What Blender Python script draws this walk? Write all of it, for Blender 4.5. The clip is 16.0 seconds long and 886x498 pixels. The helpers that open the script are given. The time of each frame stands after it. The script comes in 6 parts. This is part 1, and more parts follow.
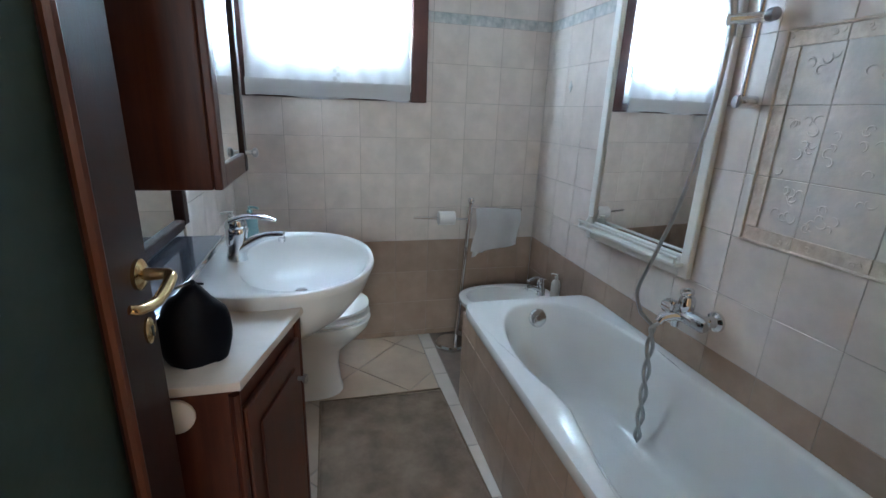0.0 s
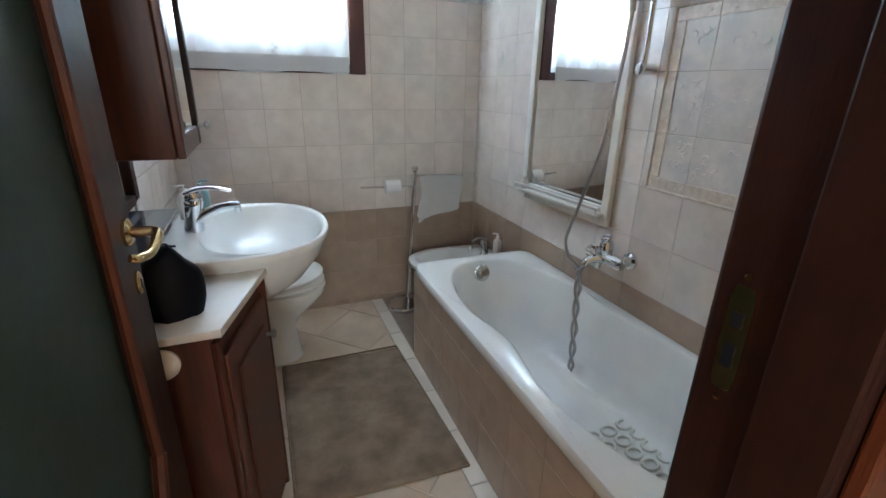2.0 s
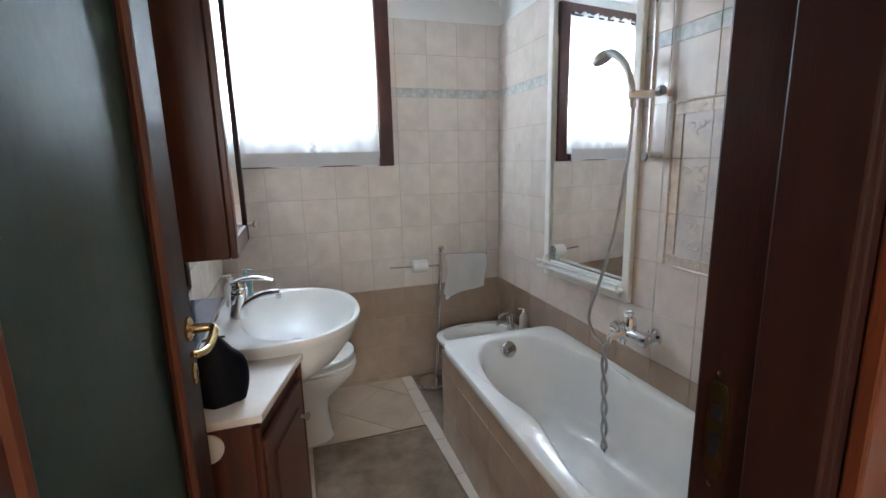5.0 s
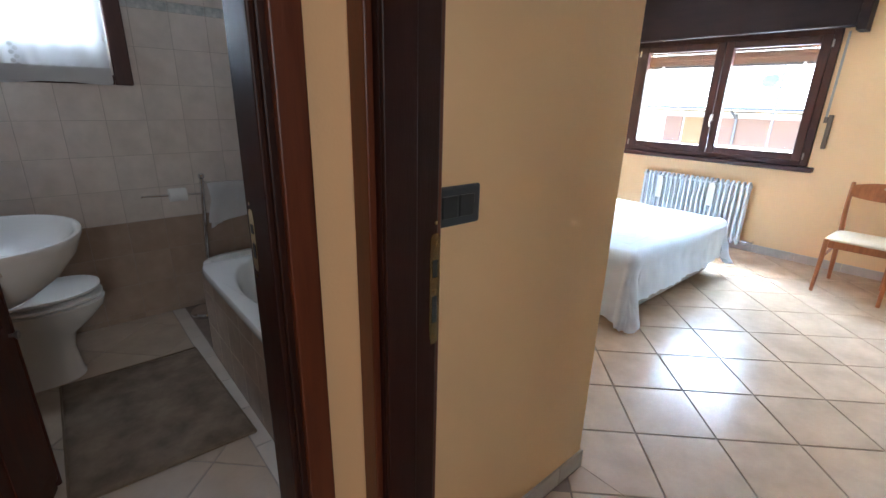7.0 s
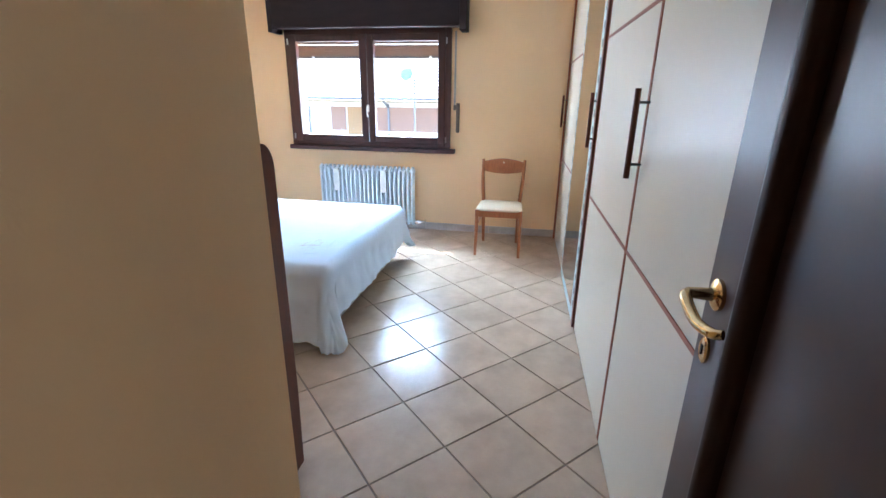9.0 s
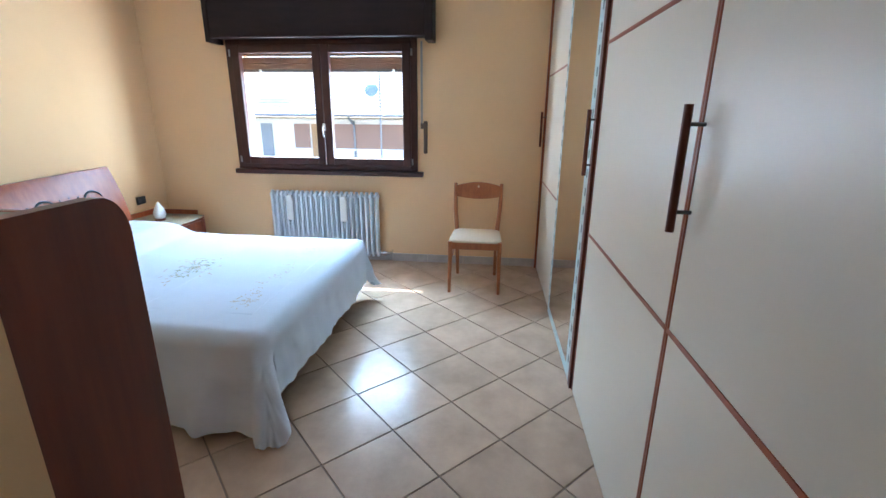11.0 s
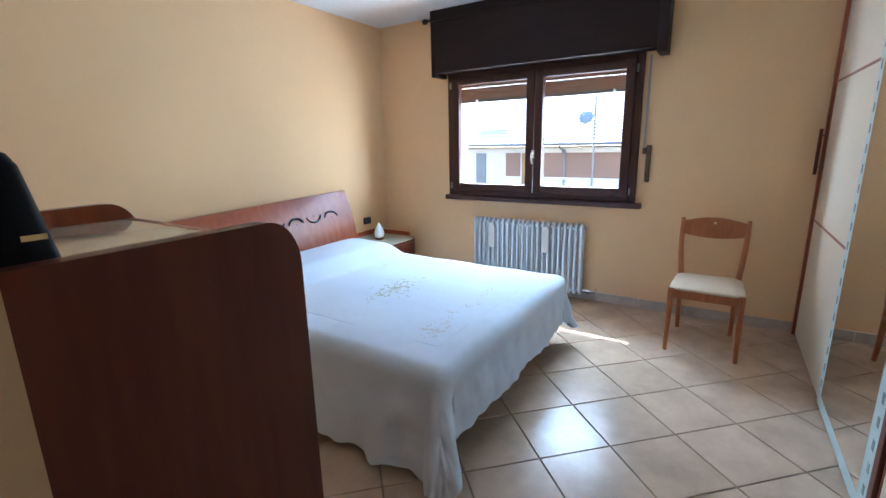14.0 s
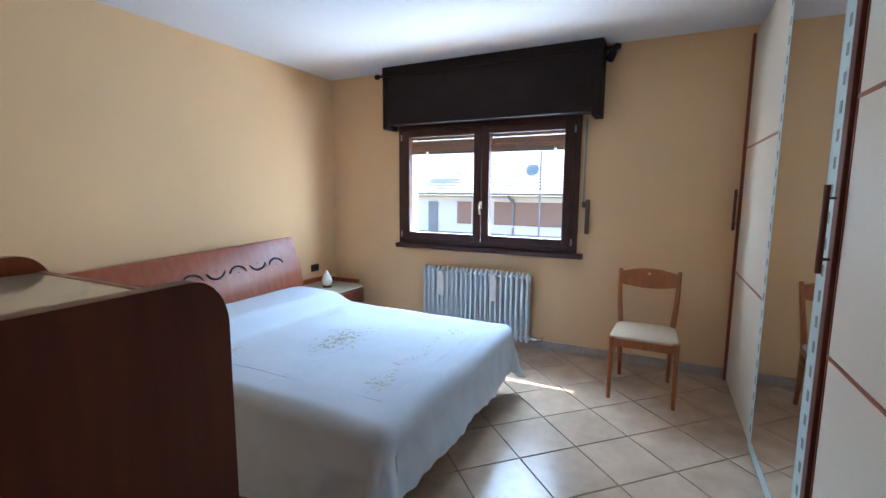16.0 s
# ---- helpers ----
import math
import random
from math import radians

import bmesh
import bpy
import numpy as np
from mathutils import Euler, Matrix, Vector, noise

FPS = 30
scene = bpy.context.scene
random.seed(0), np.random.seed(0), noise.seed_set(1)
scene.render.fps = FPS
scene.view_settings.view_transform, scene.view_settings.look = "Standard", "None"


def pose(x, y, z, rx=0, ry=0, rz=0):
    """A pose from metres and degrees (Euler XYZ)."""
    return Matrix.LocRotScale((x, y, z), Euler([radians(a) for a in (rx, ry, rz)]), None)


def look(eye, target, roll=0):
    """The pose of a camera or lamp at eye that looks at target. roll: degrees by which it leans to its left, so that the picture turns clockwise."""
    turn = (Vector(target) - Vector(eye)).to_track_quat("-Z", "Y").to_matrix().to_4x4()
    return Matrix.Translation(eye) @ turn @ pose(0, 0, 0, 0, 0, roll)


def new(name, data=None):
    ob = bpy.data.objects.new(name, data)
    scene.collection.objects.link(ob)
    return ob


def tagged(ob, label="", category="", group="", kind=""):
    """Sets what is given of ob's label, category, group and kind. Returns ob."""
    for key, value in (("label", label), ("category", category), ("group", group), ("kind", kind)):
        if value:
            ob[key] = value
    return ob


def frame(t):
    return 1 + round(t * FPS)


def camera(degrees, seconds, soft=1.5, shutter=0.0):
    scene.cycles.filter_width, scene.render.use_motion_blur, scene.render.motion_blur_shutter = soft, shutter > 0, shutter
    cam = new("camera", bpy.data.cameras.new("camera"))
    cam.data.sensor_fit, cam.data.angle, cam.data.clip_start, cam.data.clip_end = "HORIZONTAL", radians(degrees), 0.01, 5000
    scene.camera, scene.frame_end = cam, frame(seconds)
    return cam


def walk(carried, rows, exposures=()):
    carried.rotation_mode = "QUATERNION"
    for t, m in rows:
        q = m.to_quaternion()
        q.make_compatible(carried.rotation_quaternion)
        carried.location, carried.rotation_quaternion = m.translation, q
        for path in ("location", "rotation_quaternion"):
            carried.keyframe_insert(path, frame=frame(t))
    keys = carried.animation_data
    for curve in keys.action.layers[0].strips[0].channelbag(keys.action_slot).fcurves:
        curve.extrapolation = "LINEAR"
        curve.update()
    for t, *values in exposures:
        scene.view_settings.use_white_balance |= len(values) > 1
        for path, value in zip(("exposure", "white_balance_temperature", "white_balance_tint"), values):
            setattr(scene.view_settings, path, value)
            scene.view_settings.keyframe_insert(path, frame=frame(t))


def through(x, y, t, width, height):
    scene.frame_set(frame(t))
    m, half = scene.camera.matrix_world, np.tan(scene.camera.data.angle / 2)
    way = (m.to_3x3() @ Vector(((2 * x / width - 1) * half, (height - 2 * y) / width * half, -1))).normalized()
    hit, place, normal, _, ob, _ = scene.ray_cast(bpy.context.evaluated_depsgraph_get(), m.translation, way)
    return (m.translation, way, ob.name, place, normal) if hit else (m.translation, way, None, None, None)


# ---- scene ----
cam = camera(89.5, 16.0)
PATH = [
    (0, (0.068, 0.57, 1.44), (0.549, 2.421, 0.855), 2.2),
    (0.5, (0.03, 0.553, 1.438), (0.768, 2.308, 0.824), 1.9),
    (1, (0.03, 0.464, 1.428), (0.784, 2.2, 0.78), 2.0),
    (1.5, (0.017, 0.392, 1.417), (0.736, 2.127, 0.73), 2.1),
    (2, (0.01, 0.412, 1.433), (0.711, 2.155, 0.748), 1.2),
    (2.5, (0.006, 0.413, 1.478), (0.696, 2.215, 0.952), 0.5),
    (3, (0.014, 0.411, 1.517), (0.699, 2.257, 1.164), 0.1),
    (3.2, (0.008, 0.409, 1.534), (0.702, 2.258, 1.222), -0.3),
    (5.5, (-0.005, 0.242, 1.485), (0.589, 2.097, 1.03), -1.2),
    (6, (-0.008, 0.099, 1.459), (0.695, 1.888, 0.909), 0.0),
    (6.5, (0.093, -0.049, 1.44), (1.057, 1.586, 0.808), 1.1),
    (7, (0.183, -0.136, 1.449), (1.426, 1.297, 0.816), 1.4),
    (7.5, (0.276, -0.082, 1.452), (1.846, 0.988, 0.827), 0.2),
    (8, (0.362, -0.019, 1.453), (2.152, 0.611, 0.821), 0.6),
    (8.5, (0.518, 0.016, 1.432), (2.372, 0.419, 0.799), 1.7),
    (9, (0.693, 0.032, 1.450), (2.557, 0.371, 0.810), 0.8),
    (9.2, (0.741, 0.026, 1.450), (2.632, 0.290, 0.852), -0.3),
    (11.3, (1.327, 0.131, 1.463), (3.23, 0.345, 0.886), 0.5),
    (11.5, (1.375, 0.139, 1.446), (3.272, 0.416, 0.876), 0.1),
    (12, (1.487, 0.171, 1.424), (3.327, 0.734, 0.88), -0.7),
    (12.5, (1.52, 0.171, 1.439), (3.295, 0.924, 0.907), -1.2),
    (13, (1.532, 0.189, 1.418), (3.228, 1.121, 0.912), -1.8),
    (13.5, (1.526, 0.202, 1.424), (3.174, 1.227, 0.942), -1.6),
    (14, (1.531, 0.204, 1.429), (3.173, 1.253, 0.977), -1.1),
    (14.5, (1.544, 0.213, 1.436), (3.2, 1.273, 1.068), -0.7),
    (15, (1.545, 0.209, 1.447), (3.212, 1.276, 1.164), -0.4),
    (15.5, (1.546, 0.194, 1.444), (3.254, 1.205, 1.196), 0.0),
    (16, (1.543, 0.174, 1.456), (3.321, 1.056, 1.203), 0.4),
]
EXPO = [(0.0, 4.85, 5200, 0), (0.8, 5.0, 5550, 0), (3.0, 5.0, 5600, 2), (5.5, 5.08, 5850, 5), (6.0, 5.1, 5700, 6), (6.5, 4.5, 5700, 8), (7.0, 3.75, 5700, 8), (8.2, 3.42, 5450, 8), (9.2, 3.32, 5250, 7), (11.3, 2.75, 5400, 7), (12.5, 2.62, 5400, 8), (14.0, 2.56, 5450, 9), (16.0, 2.30, 5450, 9)]
walk(cam, [(t, look(eye, target, roll)) for t, eye, target, roll in PATH], EXPO)

# ---- world, sun, added lamps ----
world = bpy.data.worlds.new("sky")
scene.world = world
world.use_nodes = True
wn = world.node_tree.nodes
sky = wn.new("ShaderNodeTexSky")
sky.sky_type = "NISHITA"
sky.sun_disc = False
sky.sun_elevation = radians(52)
sky.sun_rotation = radians(69)
wn["Background"].inputs[1].default_value = 0.15
world.node_tree.links.new(sky.outputs[0], wn["Background"].inputs[0])

sun_data = bpy.data.lights.new("sun", "SUN")
sun_data.energy, sun_data.angle, sun_data.color = 5.0, radians(0.5), (1.0, 0.95, 0.86)
sun = new("sun", sun_data)
sun.matrix_world = look((10.0, 3.86, 13.8), (0, 0, 0))


def area_lamp(name, m, w, h, watts, color):
    d = bpy.data.lights.new(name, "AREA")
    d.shape, d.size, d.size_y, d.energy, d.color = "RECTANGLE", w, h, watts, color
    ob = new(name, d)
    ob.matrix_world = m
    return ob


HALL_S = -1.9
# lamps for sky light: one in the bathroom opening, the bedroom's unseen outside
area_lamp("bath_window_light", look((0.115, 3.300, 2.10), (0.115, 1.0, 2.04)), 0.69, 0.76, 4.5, (0.88, 0.94, 1.0))
area_lamp("bedroom_window_light", look((6.55, 1.77, 2.50), (3.6, 1.77, 0.5)), 1.9, 0.80, 58, (0.64, 0.83, 1.0))
# two side lamps added out of view to brighten north wall and wardrobe
area_lamp("bedroom_side_fill", look((6.10, 0.60, 1.50), (3.4, 3.3, 1.3)), 1.1, 1.1, 32, (0.80, 0.90, 1.0))
area_lamp("bedroom_side_fill", look((6.10, 2.95, 1.55), (3.4, 0.1, 0.8)), 0.55, 1.1, 22, (0.84, 0.92, 1.0))
# added below the sill, in place of light bounced up from the ground
area_lamp("bedroom_bounce_fill", look((6.45, 1.77, 0.80), (5.9, 1.77, 1.75)), 1.8, 0.95, 24, (0.78, 0.89, 1.0))

# fill lamp added before a plain wall; no window stands there
area_lamp("hall_fill_light", look((-0.4, HALL_S + 0.02, 1.6), (-0.2, 1.0, 1.3)), 0.9, 1.2, 1.9, (1.0, 0.97, 0.92))

# ---- materials ----


def mat(name, color, rough=0.5, metal=0.0, grain=0.0, scale=8.0, bump=0.0, bscale=60.0, dark=None, stretch=(1, 1, 1), vary=0.0, coat=0.0, spec=0.5):
    """A surface with two scales of variation: broad stains between two colours, and a fine relief."""
    m = bpy.data.materials.new(name)
    m.use_nodes = True
    nt = m.node_tree
    b = nt.nodes["Principled BSDF"]
    b.inputs["Roughness"].default_value = rough
    b.inputs["Metallic"].default_value = metal
    b.inputs["Coat Weight"].default_value = coat
    b.inputs["Specular IOR Level"].default_value = spec
    c = (*color, 1)
    b.inputs["Base Color"].default_value = c
    co = nt.nodes.new("ShaderNodeTexCoord")
    mp = nt.nodes.new("ShaderNodeMapping")
    mp.inputs["Scale"].default_value = stretch
    nt.links.new(co.outputs["Object"], mp.inputs[0])
    vec = mp.outputs[0]
    out = None
    if vary:
        info = nt.nodes.new("ShaderNodeObjectInfo")
        add = nt.nodes.new("ShaderNodeVectorMath")
        add.operation = "ADD"
        mul = nt.nodes.new("ShaderNodeMath")
        mul.operation = "MULTIPLY"
        mul.inputs[1].default_value = 40
        nt.links.new(info.outputs["Random"], mul.inputs[0])
        nt.links.new(mp.outputs[0], add.inputs[0])
        nt.links.new(mul.outputs[0], add.inputs[1])
        vec = add.outputs[0]
    if grain or dark:
        n1 = nt.nodes.new("ShaderNodeTexNoise")
        n1.inputs["Scale"].default_value = scale
        n1.inputs["Detail"].default_value = 6
        n1.inputs["Roughness"].default_value = 0.6
        nt.links.new(vec, n1.inputs["Vector"])
        rp = nt.nodes.new("ShaderNodeValToRGB")
        rp.color_ramp.elements[0].position, rp.color_ramp.elements[1].position = 0.32, 0.68
        d = dark if dark else tuple(max(0, x * (1 - grain)) for x in color)
        rp.color_ramp.elements[0].color = (*d, 1)
        rp.color_ramp.elements[1].color = c
        nt.links.new(n1.outputs["Fac"], rp.inputs[0])
        out = rp.outputs[0]
        if vary:
            hs = nt.nodes.new("ShaderNodeHueSaturation")
            mr = nt.nodes.new("ShaderNodeMapRange")
            mr.inputs["To Min"].default_value, mr.inputs["To Max"].default_value = 1 - vary, 1 + vary
            nt.links.new(info.outputs["Random"], mr.inputs[0])
            nt.links.new(mr.outputs[0], hs.inputs["Value"])
            nt.links.new(out, hs.inputs["Color"])
            out = hs.outputs[0]
        nt.links.new(out, b.inputs["Base Color"])
        r2 = nt.nodes.new("ShaderNodeMapRange")
        r2.inputs["To Min"].default_value, r2.inputs["To Max"].default_value = max(0.02, rough * 0.8 if rough < 0.28 else max(0.285, rough * 0.8)), min(0.265 if rough < 0.28 else 1, rough * 1.2)
        nt.links.new(n1.outputs["Fac"], r2.inputs[0])
        nt.links.new(r2.outputs[0], b.inputs["Roughness"])
    if bump:
        n2 = nt.nodes.new("ShaderNodeTexNoise")
        n2.inputs["Scale"].default_value = bscale
        n2.inputs["Detail"].default_value = 4
        nt.links.new(vec, n2.inputs["Vector"])
        bp = nt.nodes.new("ShaderNodeBump")
        bp.inputs["Strength"].default_value = bump
        bp.inputs["Distance"].default_value = 0.004
        nt.links.new(n2.outputs["Fac"], bp.inputs["Height"])
        nt.links.new(bp.outputs[0], b.inputs["Normal"])
    return m


def glass_mat(name, color, rough=0.0):
    m = bpy.data.materials.new(name)
    m.use_nodes = True
    b = m.node_tree.nodes["Principled BSDF"]
    b.inputs["Base Color"].default_value = (*color, 1)
    b.inputs["Transmission Weight"].default_value = 1
    b.inputs["Roughness"].default_value = rough
    b.inputs["IOR"].default_value = 1.45
    return m


def pane_mat(name):
    m = bpy.data.materials.new(name)
    m.use_nodes = True
    nt = m.node_tree
    t = nt.nodes.new("ShaderNodeBsdfTransparent")
    g = nt.nodes.new("ShaderNodeBsdfGlossy")
    g.inputs["Roughness"].default_value = 0.02
    mix = nt.nodes.new("ShaderNodeMixShader")
    mix.inputs[0].default_value = 0.05
    nt.links.new(t.outputs[0], mix.inputs[1])
    nt.links.new(g.outputs[0], mix.inputs[2])
    nt.links.new(mix.outputs[0], nt.nodes["Material Output"].inputs[0])
    return m


def cloth_mat(name, color, through, weave=900.0):
    m = bpy.data.materials.new(name)
    m.use_nodes = True
    nt = m.node_tree
    d = nt.nodes["Principled BSDF"]
    d.inputs["Base Color"].default_value = (*color, 1)
    d.inputs["Roughness"].default_value = 0.9
    d.inputs["Specular IOR Level"].default_value = 0.1
    w = nt.nodes.new("ShaderNodeTexNoise")
    w.inputs["Scale"].default_value = weave
    co = nt.nodes.new("ShaderNodeTexCoord")
    nt.links.new(co.outputs["Object"], w.inputs["Vector"])
    bp = nt.nodes.new("ShaderNodeBump")
    bp.inputs["Strength"].default_value = 0.3
    bp.inputs["Distance"].default_value = 0.002
    nt.links.new(w.outputs["Fac"], bp.inputs["Height"])
    nt.links.new(bp.outputs[0], d.inputs["Normal"])
    tr = nt.nodes.new("ShaderNodeBsdfTranslucent")
    tr.inputs[0].default_value = (*color, 1)
    tp = nt.nodes.new("ShaderNodeBsdfTransparent")
    m1 = nt.nodes.new("ShaderNodeMixShader")
    m1.inputs[0].default_value = 0.55
    nt.links.new(tr.outputs[0], m1.inputs[1])
    nt.links.new(tp.outputs[0], m1.inputs[2])
    m2 = nt.nodes.new("ShaderNodeMixShader")
    m2.inputs[0].default_value = through
    nt.links.new(d.outputs[0], m2.inputs[1])
    nt.links.new(m1.outputs[0], m2.inputs[2])
    nt.links.new(m2.outputs[0], nt.nodes["Material Output"].inputs[0])
    return m


def mirror_mat(name):
    m = mat(name, (0.88, 0.9, 0.9), 0.02, 1.0)
    return m


